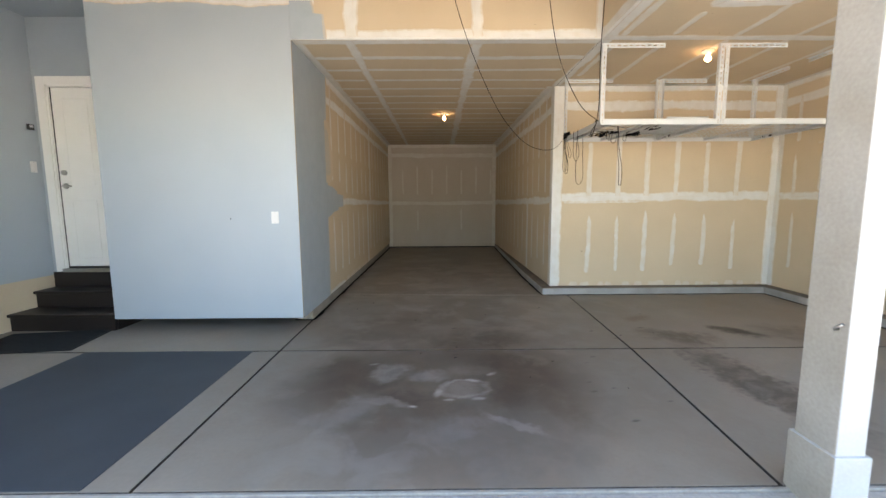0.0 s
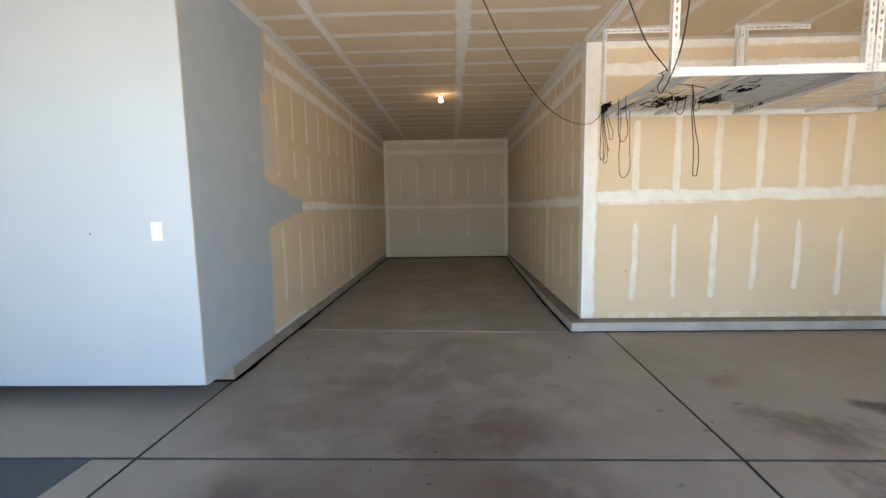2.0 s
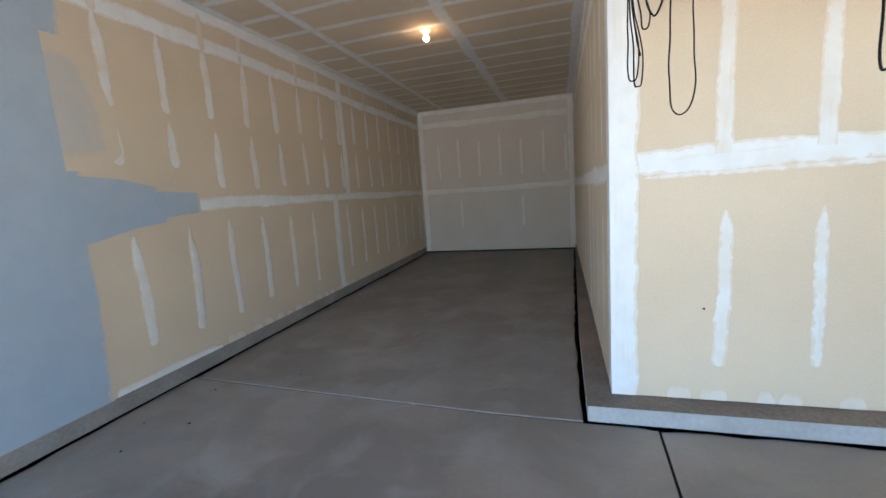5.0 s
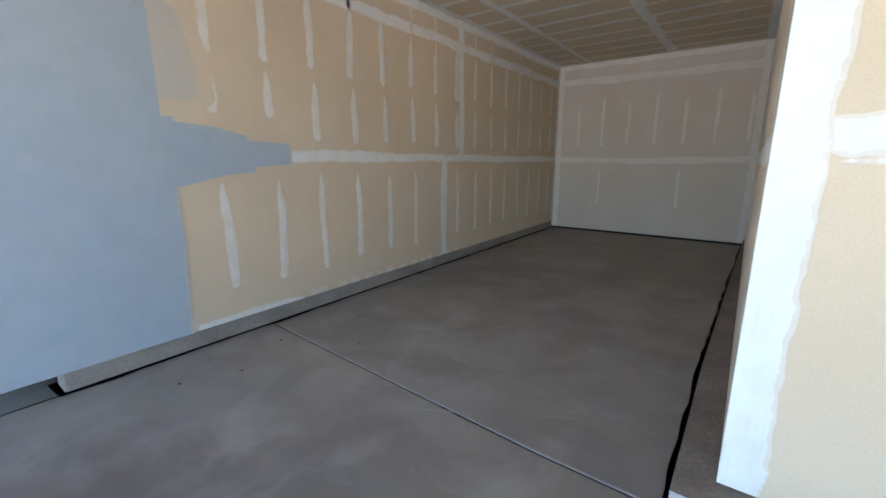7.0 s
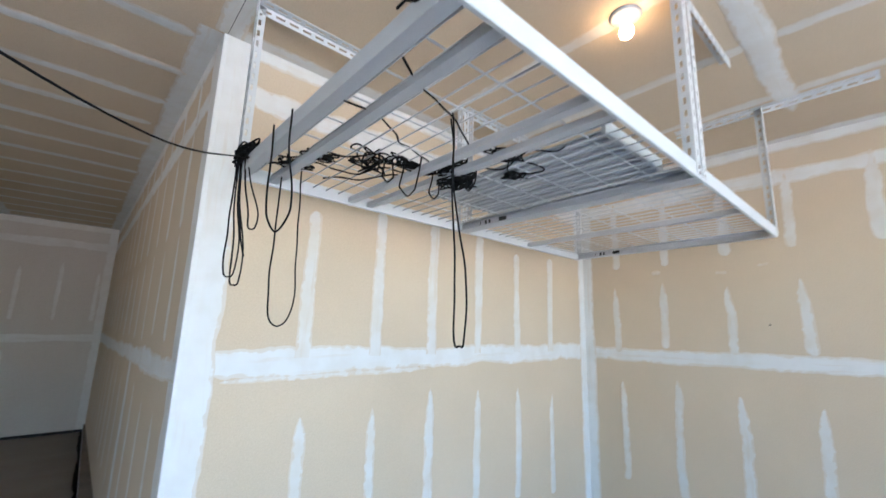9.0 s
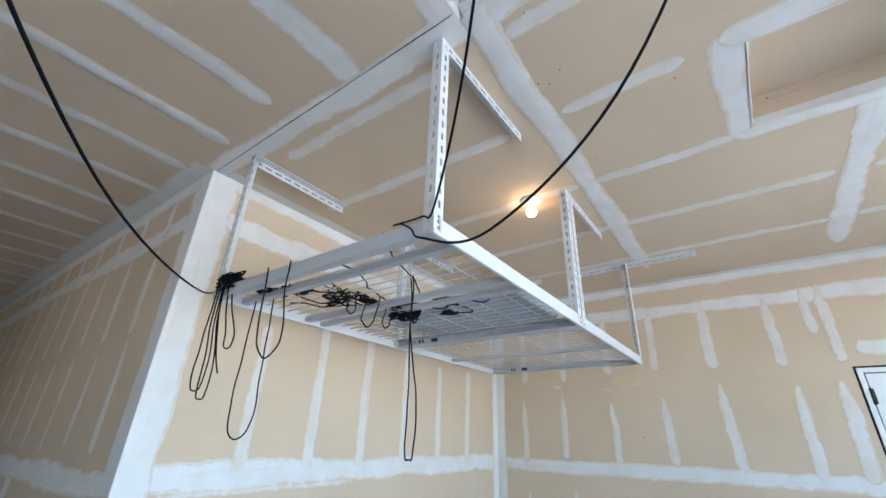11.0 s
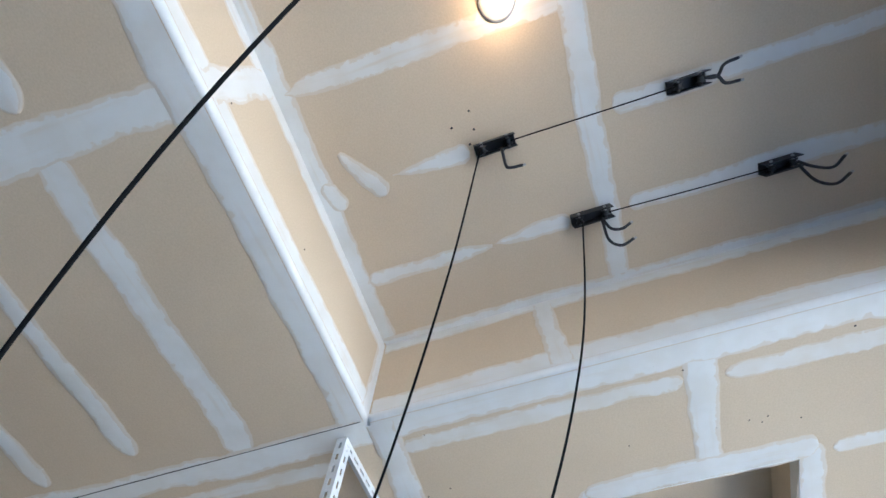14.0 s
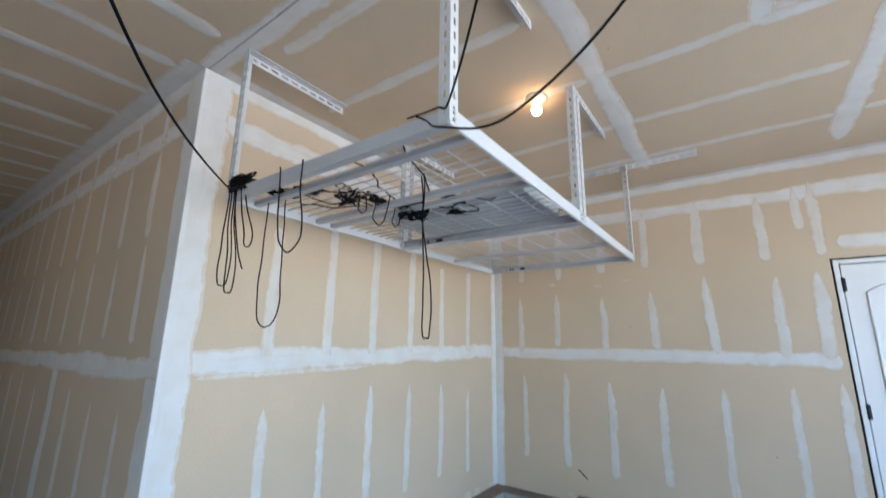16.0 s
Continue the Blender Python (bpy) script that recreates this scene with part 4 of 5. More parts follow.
# ---- left bay ----
tagged(part("floor_mat", box(-3.187, -1.70, FRONT1 + 0.012, 3.492, 0.0, 0.004, bevel=0.0015), RUBBER), "dark slate grey rubber mat lying on the concrete", "floor mat")
entry = thing("door_mat", "black ribbed mat at the foot of the steps", "mat", (-3.86, 3.78, 0.0))
entry.rotation_euler = (0, 0, radians(8))
part("pad", box(-0.46, 0.46, -0.30, 0.30, 0.0, 0.010, bevel=0.004), BLACK_MAT, entry)
for i in range(14):
    part("rib", box(-0.44, 0.44, -0.275 + 0.042 * i, -0.259 + 0.042 * i, 0.0095, 0.014), BLACK_MAT, entry)

steps = thing("entry_steps", "dark-stained wooden steps below the white house door", "steps", (-3.95, 4.4, 0))
SX0, SX1 = -4.497, -3.40
for z, y in ((0.18, 4.10), (0.36, 4.40)):
    part("tread", box(SX0 + 3.95, SX1 + 3.95, y - 4.4, (y + 0.33 if z < 0.3 else YD - 0.002) - 4.4, z - 0.032, z, bevel=0.006, segments=2), DARK_WOOD, steps)
    part("riser", box(SX0 + 3.95 + 0.01, SX1 + 3.95 - 0.01, y + 0.025 - 4.4, y + 0.045 - 4.4, z - 0.18, z - 0.033), DARK_WOOD, steps)
for x in (SX0 + 3.97, SX1 + 3.93):
    part("stringer", box(x - 0.018, x + 0.018, 4.16 - 4.4, YD - 0.003 - 4.4, 0.0, 0.146), DARK_WOOD, steps)
part("top_riser", box(SX0 + 3.96, SX1 + 3.94, YD - 0.022 - 4.4, YD - 0.002 - 4.4, 0.361, 0.535), DARK_WOOD, steps)

door = tagged(new("door_1"), "white panelled house door, closed, in a white frame", "door", kind="structure")
door.location = (HX0, YD, HZ0)
W, Hh = HX1 - HX0, HZ1 - HZ0
for x0, x1, z0, z1 in ((-0.075, 0.018, -0.03, Hh + 0.075), (W - 0.018, W + 0.04, -0.03, Hh + 0.075), (0.0185, W - 0.0185, Hh - 0.018, Hh + 0.075)):
    part("casing", box(x0, x1, -0.018, -0.001, z0, z1, bevel=0.004, segments=2), WHITE_PAINT, door)
for x0, x1, z0, z1 in ((0.0, 0.03, 0, Hh), (W - 0.03, W, 0, Hh), (0.03, W - 0.03, Hh - 0.03, Hh)):
    part("jamb", box(x0, x1, 0.0, 0.13, z0, z1), WHITE_PAINT, door)
leaf = part("leaf", box(0.034, W - 0.034, 0.035, 0.078, 0.025, Hh - 0.034, bevel=0.003), WHITE_PAINT, door)
for z0, z1 in ((0.12, 0.80), (0.95, Hh - 0.15)):
    for x0, x1 in ((0.14, W / 2 - 0.04), (W / 2 + 0.04, W - 0.14)):
        bm = bmesh.new()
        for q in ((x0, x1, z0, z0 + 0.018), (x0, x1, z1 - 0.018, z1), (x0, x0 + 0.018, z0 + 0.018, z1 - 0.018), (x1 - 0.018, x1, z0 + 0.018, z1 - 0.018)):
            add_box(bm, q[0], q[1], 0.030, 0.0352, q[2], q[3], bevel=0.002)
        part("panel_moulding", bm, WHITE_PAINT, leaf)
part("threshold", box(0.0, W, -0.03, 0.13, -0.02, 0.02, bevel=0.004), STEEL, door, "grey metal threshold")
# black strips stand for the dark gaps at the leaf's two edges
for x0, x1 in ((0.0302, 0.0385), (W - 0.0385, W - 0.0302)):
    part("gap_seal", box(x0, x1, 0.030, 0.034, 0.021, Hh - 0.031), FELT_SHADE, door, "black strip standing for the dark gap beside the leaf")
part("sweep", box(0.04, W - 0.04, 0.026, 0.034, 0.0205, 0.042), FELT_SHADE, door, "black rubber door sweep")
bm = bmesh.new()
add_lathe(bm, [(0.005, -0.028), (0.024, -0.026), (0.028, -0.012), (0.03, 0.0)], (0.098, 0.034, 1.115), 18, "y")
part("deadbolt", bm, STEEL, leaf, "brushed nickel deadbolt")
bm = bmesh.new()
add_lathe(bm, [(0.012, -0.03), (0.03, -0.012), (0.034, 0.0)], (0.098, 0.034, 0.965), 18, "y")
add_tube(bm, [(0.098, 0.006, 0.965), (0.098, -0.015, 0.965), (0.13, -0.02, 0.966), (0.20, -0.018, 0.962)], 0.009, 10)
part("lever_handle", bm, STEEL, leaf, "brushed nickel lever handle")


def switch_plate(at, facing, label):
    t = thing("light_switch", label, "switch", at)
    t.rotation_euler = (0, 0, facing)
    part("plate", box(-0.037, 0.037, -0.007, -0.0005, -0.06, 0.06, bevel=0.003, segments=2), PLASTIC, t)
    part("rocker", box(-0.017, 0.017, -0.010, -0.0072, -0.034, 0.034, bevel=0.0015), PLASTIC, t)
    for z in (-0.048, 0.048):
        bm = bmesh.new()
        add_lathe(bm, [(0.003, -0.0085), (0.003, -0.0068)], (0, 0, z), 8, "y")
        part("screw", bm, STEEL, t)


switch_plate((-1.683, YF, 1.168), 0, "white rocker light switch on the grey wall")
switch_plate((XW, 4.58, 1.72), radians(90), "white light switch beside the house door")
keypad = thing("keypad", "small black keypad on the grey side wall", "keypad", (XW, 4.59, 2.15))
part("case", box(0.0005, 0.022, -0.035, 0.035, -0.03, 0.03, bevel=0.004, segments=2), BLACK_STEEL, keypad)
part("display", box(0.0222, 0.0235, -0.02, 0.02, -0.004, 0.02), LABEL, keypad, "pale grey display")

# ---- right bay's outside door ----
sdoor = tagged(new("door_2"), "white panelled steel door with a black weatherstrip gap", "door", kind="structure")
sdoor.location = (XS, DY0, 0.0)
SW = DY1 - DY0
for y0, y1, z0, z1 in ((0.0, 0.012, 0.03, DZ), (SW - 0.012, SW, 0.03, DZ), (0.012, SW - 0.012, DZ - 0.012, DZ)):
    part("rough_gap", box(0.004, 0.12, y0, y1, z0, z1), FELT_SHADE, sdoor, "black gap round the frame")
for y0, y1, z0, z1 in ((0.0125, 0.042, 0.03, DZ - 0.0125), (SW - 0.042, SW - 0.0125, 0.03, DZ - 0.0125), (0.042, SW - 0.042, DZ - 0.042, DZ - 0.0125)):
    part("frame", box(-0.004, 0.12, y0, y1, z0, z1, bevel=0.002), WHITE_PAINT, sdoor)
part("seal", box(0.03, 0.06, 0.0425, SW - 0.0425, 0.03, DZ - 0.0425), FELT_SHADE, sdoor, "black weatherstrip")
sleaf = part("leaf", box(0.006, 0.05, 0.049, SW - 0.049, 0.04, DZ - 0.049, bevel=0.002), WHITE_PAINT, sdoor)


def moulding(y0, y1, z0, z1, arch):
    pts = [(0.004, y0, z0), (0.004, y0, z1)]
    if arch:
        pts += [(0.004, y0 + (y1 - y0) * i / 8, z1 + 0.05 * math.sin(math.pi * i / 8)) for i in range(1, 8)]
    pts += [(0.004, y1, z1), (0.004, y1, z0), (0.004, y0, z0)]
    bm = bmesh.new()
    add_tube(bm, pts, 0.011, 6)
    part("panel_moulding", bm, WHITE_PAINT, sleaf)


for y0, y1 in ((0.16, 0.41), (0.49, 0.74)):
    moulding(y0, y1, 1.12, 1.84, True)
    moulding(y0, y1, 0.25, 0.92, False)
for z in (1.90, 1.06, 0.25):
    bm = bmesh.new()
    add_tube(bm, [(-0.004, SW - 0.046, z - 0.05), (-0.004, SW - 0.046, z + 0.05)], 0.008, 8)
    add_box(bm, -0.002, 0.005, SW - 0.062, SW - 0.03, z - 0.045, z + 0.045)
    part("hinge", bm, BLACK_STEEL, sdoor, "dark steel hinge")
bm = bmesh.new()
add_lathe(bm, [(0.012, -0.06), (0.028, -0.05), (0.028, -0.03), (0.012, -0.02), (0.012, 0.0)], (0.006, 0.12, 0.98), 16, "x")
part("knob", bm, STEEL, sleaf, "round steel knob")
part("sill", box(-0.10, 0.13, 0.0, SW, 0.0, 0.029), STEM, sdoor, "concrete door sill")
structure("wall_beyond_door", box(XS + T + 0.02, XS + T + 0.06, DY0 - 0.2, DY1 + 0.2, 0, 2.4), PAPER, "plain board closing the outside door")
structure("wall_beyond_house", box(XW, -3.2, YD + T + 0.02, YD + T + 0.06, 0, 3.3), PAPER, "plain board closing the house door")


# ---- lamps ----
def lamp(at):
    t = thing("ceiling_light", "bare lit bulb in a white porcelain ceiling holder", "ceiling light", at, "bare ceiling bulbs")
    bm = bmesh.new()
    add_lathe(bm, [(0.062, 0.0), (0.064, -0.008), (0.052, -0.016), (0.030, -0.024), (0.022, -0.042), (0.019, -0.043)], (0, 0, 0), 24)
    part("lampholder", bm, PLASTIC, t)
    bm = bmesh.new()
    prof = [(0.013, -0.040), (0.014, -0.052)] + [(0.030 * math.sin(a) if a < 2.7 else 0.030 * math.sin(a), -0.080 + 0.030 * math.cos(a)) for a in [0.5 + 0.26 * i for i in range(10)]] + [(0.002, -0.110)]
    add_lathe(bm, prof, (0, 0, 0), 20)
    part("bulb", bm, BULB, t, "glowing warm bulb")
    return t


lamp((0.07, 7.55, ZC))
lamp((2.79, 4.42, ZC))
lamp((0.345, 3.225, ZT))


# ---- overhead storage rack ----
RX0, RX1, RX2, RY0, RY1, RZ = 1.605, 2.825, 4.08, 4.205, 5.44, 2.085


def add_slotted(bm, p, along, across, length, w=0.038, t=0.0028, pitch=0.05, slot=0.026):
    """One flange of a slotted angle: two edge strips and the bridges between the slots."""
    p, along, across = Vector(p), Vector(along), Vector(across)
    nrm = along.cross(across)

    def plate(a0, a1, c0, c1):
        pts = [p + along * a + across * c for a, c in ((a0, c0), (a1, c0), (a1, c1), (a0, c1))]
        lo = [bm.verts.new(q) for q in pts]
        hi = [bm.verts.new(q + nrm * t) for q in pts]
        bm.faces.new(lo[::-1])
        bm.faces.new(hi)
        for i in range(4):
            bm.faces.new((lo[i], lo[(i + 1) % 4], hi[(i + 1) % 4], hi[i]))

    plate(0, length, 0, w * 0.36)
    plate(0, length, w * 0.64, w)
    a = 0.0
    while a < length:
        b = min(a + pitch - slot, length)
        plate(a, b, w * 0.36, w * 0.64)
        a += pitch


def slotted_angle(name, p, along, c1, c2, length, parent, **kw):
    bm = bmesh.new()
    add_slotted(bm, p, along, c1, length, **kw)
    add_slotted(bm, p, along, c2, length, **kw)
    bmesh.ops.recalc_face_normals(bm, faces=bm.faces)
    return part(name, bm, RACK_WHITE, parent)


rack = thing("storage_rack", "white steel wire-deck storage rack hung from the ceiling", "storage rack", (0, 0, 0))
POST_L = ZC - 0.004 - (RZ + 0.01)
BEAM = 0.056
for x, y, cx, cy in ((RX0 - 0.002, RY0 - 0.002, 1, 1), (RX1 - 0.045, RY0 - 0.002, 1, 1), (RX1 + 0.045, RY0 - 0.002, -1, 1), (RX2, RY0 - 0.002, -1, 1),
                     (RX0 - 0.002, RY1, 1, -1), (RX1 - 0.045, RY1, 1, -1), (RX1 + 0.045, RY1, -1, -1), (RX2, RY1, -1, -1)):
    slotted_angle("post", (x, y, RZ + 0.01), (0, 0, 1), (cx, 0, 0), (0, cy, 0), POST_L, rack, w=0.040)
for x, y in ((RX0, RY0), (RX1, RY0), (RX0, RY1), (RX1, RY1)):
    slotted_angle("ceiling_rail", (x, y, ZC - 0.003), (1, 0, 0), (0, 0.0, -1), (0, 1 if y < 5 else -1, 0), 0.62, rack, w=0.042, pitch=0.06, slot=0.04)
for y0 in (3.72, 4.92):
    slotted_angle("ceiling_rail", (RX2, y0, ZC - 0.003), (0, 1, 0), (0, 0.0, -1), (-1, 0, 0), 0.95 if y0 < 4 else 0.6, rack, w=0.036, pitch=0.06, slot=0.04)
for (x0, x1) in ((RX0, RX1), (RX1, RX2)):
    for y, s in ((RY0, 1), (RY1, -1)):
        bm = box(x0 + 0.002, x1 - 0.002, min(y, y + s * 0.014), max(y, y + s * 0.014), RZ, RZ + BEAM, bevel=0.002)
        part("long_beam", bm, RACK_WHITE, rack)


def channel(x, y0, y1, z, height, flange, side, mat, name, label, lip=0.8):
    """A folded channel along y: web at x, a flange below and one above, all one skin 3 mm thick."""
    t, s = 0.003, side
    prof = [(0, 0), (s * flange, 0), (s * flange, t), (s * t, t), (s * t, height - t), (s * flange * lip, height - t), (s * flange * lip, height), (0, height)]
    bm = bmesh.new()
    rings = [[bm.verts.new((x + a, y, z + b)) for a, b in prof] for y in (y0, y1)]
    n = len(prof)
    for k in range(n):
        bm.faces.new((rings[0][k], rings[0][(k + 1) % n], rings[1][(k + 1) % n], rings[1][k]))
    bm.faces.new(rings[0])
    bm.faces.new(rings[1][::-1])
    bmesh.ops.recalc_face_normals(bm, faces=bm.faces)
    return part(name, bm, mat, rack, label)


def cross_beam(x, height, flange, side):
    return channel(x if side > 0 else x + 0.003, RY0 + 0.006, RY1 - 0.006, RZ + 0.001, height, flange, side, RACK_GREY, "cross_beam", "grey steel cross beam")


cross_beam(RX0 - 0.001, 0.048, 0.036, 1)
cross_beam(RX1 - 0.004, 0.048, 0.036, -1)
cross_beam(RX1 + 0.004, 0.048, 0.036, 1)
cross_beam(RX2 - 0.004, 0.048, 0.036, -1)
for x in (1.745, 2.10, 2.20, 3.45):
    bm = bmesh.new()
    add_box(bm, x - 0.016, x + 0.016, RY0 + 0.006, RY1 - 0.006, RZ + 0.010, RZ + 0.0125)
    add_box(bm, x - 0.016, x - 0.0135, RY0 + 0.006, RY1 - 0.006, RZ + 0.0126, RZ + 0.0315)
    add_box(bm, x + 0.0135, x + 0.016, RY0 + 0.006, RY1 - 0.006, RZ + 0.0126, RZ + 0.0315)
    part("deck_support", bm, RACK_GREY, rack, "grey steel deck support")
for x0, x1 in ((RX0 + 0.008, RX1 - 0.008), (RX1 + 0.008, RX2 - 0.008)):
    k = 20
    for i in range(k + 1):
        x = x0 + (x1 - x0) * i / k
        bm = bmesh.new()
        add_tube(bm, [(x, RY0 + 0.008, RZ + 0.0395), (x, RY1 - 0.008, RZ + 0.0395)], 0.0029, 5)
        part("deck_wire", bm, RACK_WHITE, rack)
    for i in range(9):
        y = RY0 + 0.01 + (RY1 - RY0 - 0.02) * i / 8
        bm = bmesh.new()
        add_tube(bm, [(x0, y, RZ + 0.0445), (x1, y, RZ + 0.0445)], 0.0031, 5)
        part("deck_wire", bm, RACK_WHITE, rack)
for x, s in ((RX1 - 0.0045, -1), (RX2 - 0.0045, -1)):
    for y0, y1, mat in ((4.98, 5.30, LABEL), (5.10, 5.15, HOLE), (5.21, 5.222, HOLE), (5.235, 5.25, HOLE), (5.28, 5.285, HOLE)):
        part("label", box(x - 0.0012 - (0.0006 if mat is HOLE else 0), x - 0.0003, y0, y1, RZ + 0.010 + (0.006 if mat is HOLE else 0), RZ + 0.044 - (0.005 if mat is HOLE else 0)), mat, rack,
             "printed paper label with dark blocks")
for x in (RX0 + 0.018, RX1 - 0.025, RX1 + 0.025, RX2 - 0.02):
    for z in (RZ + 0.018, RZ + 0.040):
        bm = bmesh.new()
        add_lathe(bm, [(0.007, -0.006), (0.007, -0.001)], (x, RY0, z), 6, "y")
        part("bolt", bm, STEEL, rack)

shelf_sheet = thing("spare_panel", "loose white ribbed sheet lying on the rack's deck", "panel", (2.56, 4.75, RZ + 0.048))
part("sheet", box(-0.22, 0.22, -0.42, 0.42, 0.0102, 0.014), RACK_GREY, shelf_sheet)
for i in range(11):
    part("rib", box(-0.21 + 0.04 * i, -0.19 + 0.04 * i, -0.42, 0.42, 0.0, 0.010, bevel=0.002), RACK_GREY, shelf_sheet)
add = bmesh.new()
add_box(add, -0.22, 0.22, -0.435, -0.4205, 0.0, 0.05, bevel=0.003)
part("lip", add, RACK_WHITE, shelf_sheet, "white upturned lip")


# ---- cords ----
def smooth_run(pts, per=10):
    pts = [Vector(p) for p in pts]
    pts = [2 * pts[0] - pts[1], *pts, 2 * pts[-1] - pts[-2]]
    out = []
    for i in range(1, len(pts) - 2):
        a, b, c, d = pts[i - 1:i + 3]
        for j in range(per):
            u = j / per
            out.append(0.5 * (2 * b + (c - a) * u + (2 * a - 5 * b + 4 * c - d) * u * u + (3 * b - a - 3 * c + d) * u ** 3))
    out.append(pts[-2])
    return out


def cord(name, pts, label, r=0.0030, per=10, sway=0.0):
    run = smooth_run(pts, per)
    if sway:
        run = [p + Vector((noise.noise(p * 9), noise.noise(p * 9 + Vector((7, 3, 1))), noise.noise(p * 9 + Vector((2, 9, 5))))) * sway for p in run]
    bm = bmesh.new()
    add_tube(bm, run, r, 6)
    return tagged(part(name, bm, ROPE), label, "cord", "black cords on the rack")


cord("hoist_rope", [(1.62, 5.38, 2.155), (1.28, 4.76, 1.91), (0.91, 4.29, 1.89), (0.59, 3.85, 2.05), (0.34, 3.49, 2.33), (0.12, 3.15, 2.71), (-0.05, 2.84, 3.2), (-0.07, 2.78, ZT - 0.004)],
     "slack black rope from the raised ceiling to the rack", 0.0025)
cord("hoist_rope", [(1.60, 4.33, 2.145), (1.592, 4.28, 2.11), (1.50, 4.16, 2.01), (1.42, 3.92, 1.93), (1.36, 3.62, 2.11), (1.26, 3.35, 2.55), (1.212, 3.13, 3.2), (1.205, 3.11, ZT - 0.035)],
     "slack black rope from a pulley to the rack", 0.0031)
cord("hoist_rope", [(1.60, 4.36, 2.146), (1.588, 4.24, 2.135), (1.55, 4.165, 2.125), (1.27, 3.88, 2.23), (0.99, 3.62, 2.60), (0.83, 3.445, 3.2), (0.81, 3.42, ZT - 0.035)],
     "slack black rope from a pulley to the rack", 0.0031)


def loop(top_a, top_b, foot, belly=0.02, label="black cord loop hanging from the rack", name="hanging_cord", r=0.0030, side=None):
    """A bight that hangs from two points down to its foot."""
    a, b, f = Vector(top_a), Vector(top_b), Vector(foot)
    side = Vector(side or (0.85, -0.5, 0)).normalized()
    h = min(a.z, b.z) - f.z
    pts = [a, a.lerp(f, 0.4) + Vector((0, 0, 0)) - side * belly * 0.4, f + Vector((0, 0, h * 0.25)) - side * belly, f + Vector((0, 0, belly * 0.8)) - side * belly * 0.8, f,
           f + Vector((0, 0, belly * 0.8)) + side * belly * 0.8, f + Vector((0, 0, h * 0.25)) + side * belly, b.lerp(f, 0.4) + side * belly * 0.4, b]
    return cord(name, pts, label, r, 8, 0.005)


LX, TOPZ = RX0 - 0.006, RZ + BEAM + 0.006
loop((LX, 5.40, TOPZ), (LX, 5.36, TOPZ), (1.618, 5.41, 1.70), 0.022)
loop((LX, 5.385, TOPZ), (LX, 5.35, TOPZ), (1.632, 5.38, 1.668), 0.018)
loop((LX, 5.31, TOPZ), (LX, 5.285, TOPZ), (1.643, 5.288, 1.866), 0.016)
cord("hanging_cord", [(LX, 5.345, TOPZ), (LX, 5.335, 2.02), (1.612, 5.30, 1.85), (1.62, 5.27, 1.775), (1.622, 5.262, 1.762)], "black cord end hanging from the rack")
loop((1.74, 5.32, RZ + 0.048), (1.80, 5.28, RZ + 0.048), (1.776, 5.302, 1.527), 0.046)
loop((LX, 5.02, TOPZ), (LX, 4.88, TOPZ), (1.609, 4.933, 1.791), 0.05, side=(0.35, -0.9, 0))
loop((1.93, 4.555, RZ + 0.048), (1.95, 4.585, RZ + 0.048), (1.991, 4.574, 1.491), 0.016, side=(0.75, -0.65, 0))
loop((2.02, 4.90, RZ + 0.048), (2.06, 4.86, RZ + 0.048), (2.03, 4.89, 1.99), 0.028)
loop((1.98, 4.97, RZ + 0.048), (2.00, 4.95, RZ + 0.048), (1.99, 4.96, 2.05), 0.02)
loop((2.17, 4.92, RZ + 0.048), (2.19, 4.91, RZ + 0.048), (2.175, 4.92, 2.02), 0.018)
loop((2.27, 4.84, RZ + 0.048), (2.28, 4.83, RZ + 0.048), (2.275, 4.835, 2.055), 0.014)
loop((1.70, 5.21, RZ + 0.048), (1.70, 5.17, RZ + 0.048), (1.70, 5.19, 2.105), 0.02)


def tangle(centre, spread, points, seed, label, r=0.0031):
    g = random.Random(seed)
    pts = []
    for i in range(points):
        a = i * 2.1 + g.uniform(-0.7, 0.7)
        rad = g.uniform(0.35, 1.0)
        pts.append((centre[0] + spread[0] * rad * math.cos(a), centre[1] + spread[1] * rad * math.sin(a), centre[2] + spread[2] * g.uniform(-1, 1)))
    return cord("tangled_cord", pts, label, r, 7)


DECK = RZ + 0.039
tangle((1.613, 5.33, TOPZ + 0.004), (0.042, 0.10, 0.036), 90, 3, "bundle of black cord knotted on the rack's corner")
tangle((1.92, 4.97, DECK - 0.01), (0.08, 0.075, 0.036), 30, 5, "tangle of black cord lying on the wire deck")
tangle((2.243, 4.867, DECK - 0.012), (0.085, 0.095, 0.04), 120, 8, "dense tangle of black cord on the wire deck")
tangle((2.07, 4.92, DECK), (0.12, 0.045, 0.012), 26, 11, "loose black cord lying on the wire deck")
for k, (x, y) in enumerate(((1.79, 5.08), (2.40, 4.72), (2.22, 4.62), (1.75, 5.22))):
    tangle((x, y, DECK - 0.002), (0.10, 0.05, 0.008), 16, 20 + k, "loose black cord lying on the wire deck")
cord("deck_cord", [(1.66, 5.33, DECK), (1.75, 5.15, DECK), (1.85, 5.03, DECK), (1.92, 4.97, DECK), (2.07, 4.92, DECK), (2.235, 4.87, DECK)], "black cord lying along the wire deck", sway=0.015)
cord("deck_cord", [(1.90, 5.30, DECK), (2.02, 5.15, DECK), (2.12, 5.02, DECK + 0.004), (2.26, 4.86, DECK)], "black cord lying along the wire deck", sway=0.015)
cord("deck_cord", [(1.62, 4.42, DECK + 0.02), (1.78, 4.50, DECK - 0.002), (1.93, 4.56, DECK), (2.10, 4.66, DECK), (2.24, 4.82, DECK)], "black cord lying along the wire deck", sway=0.01)
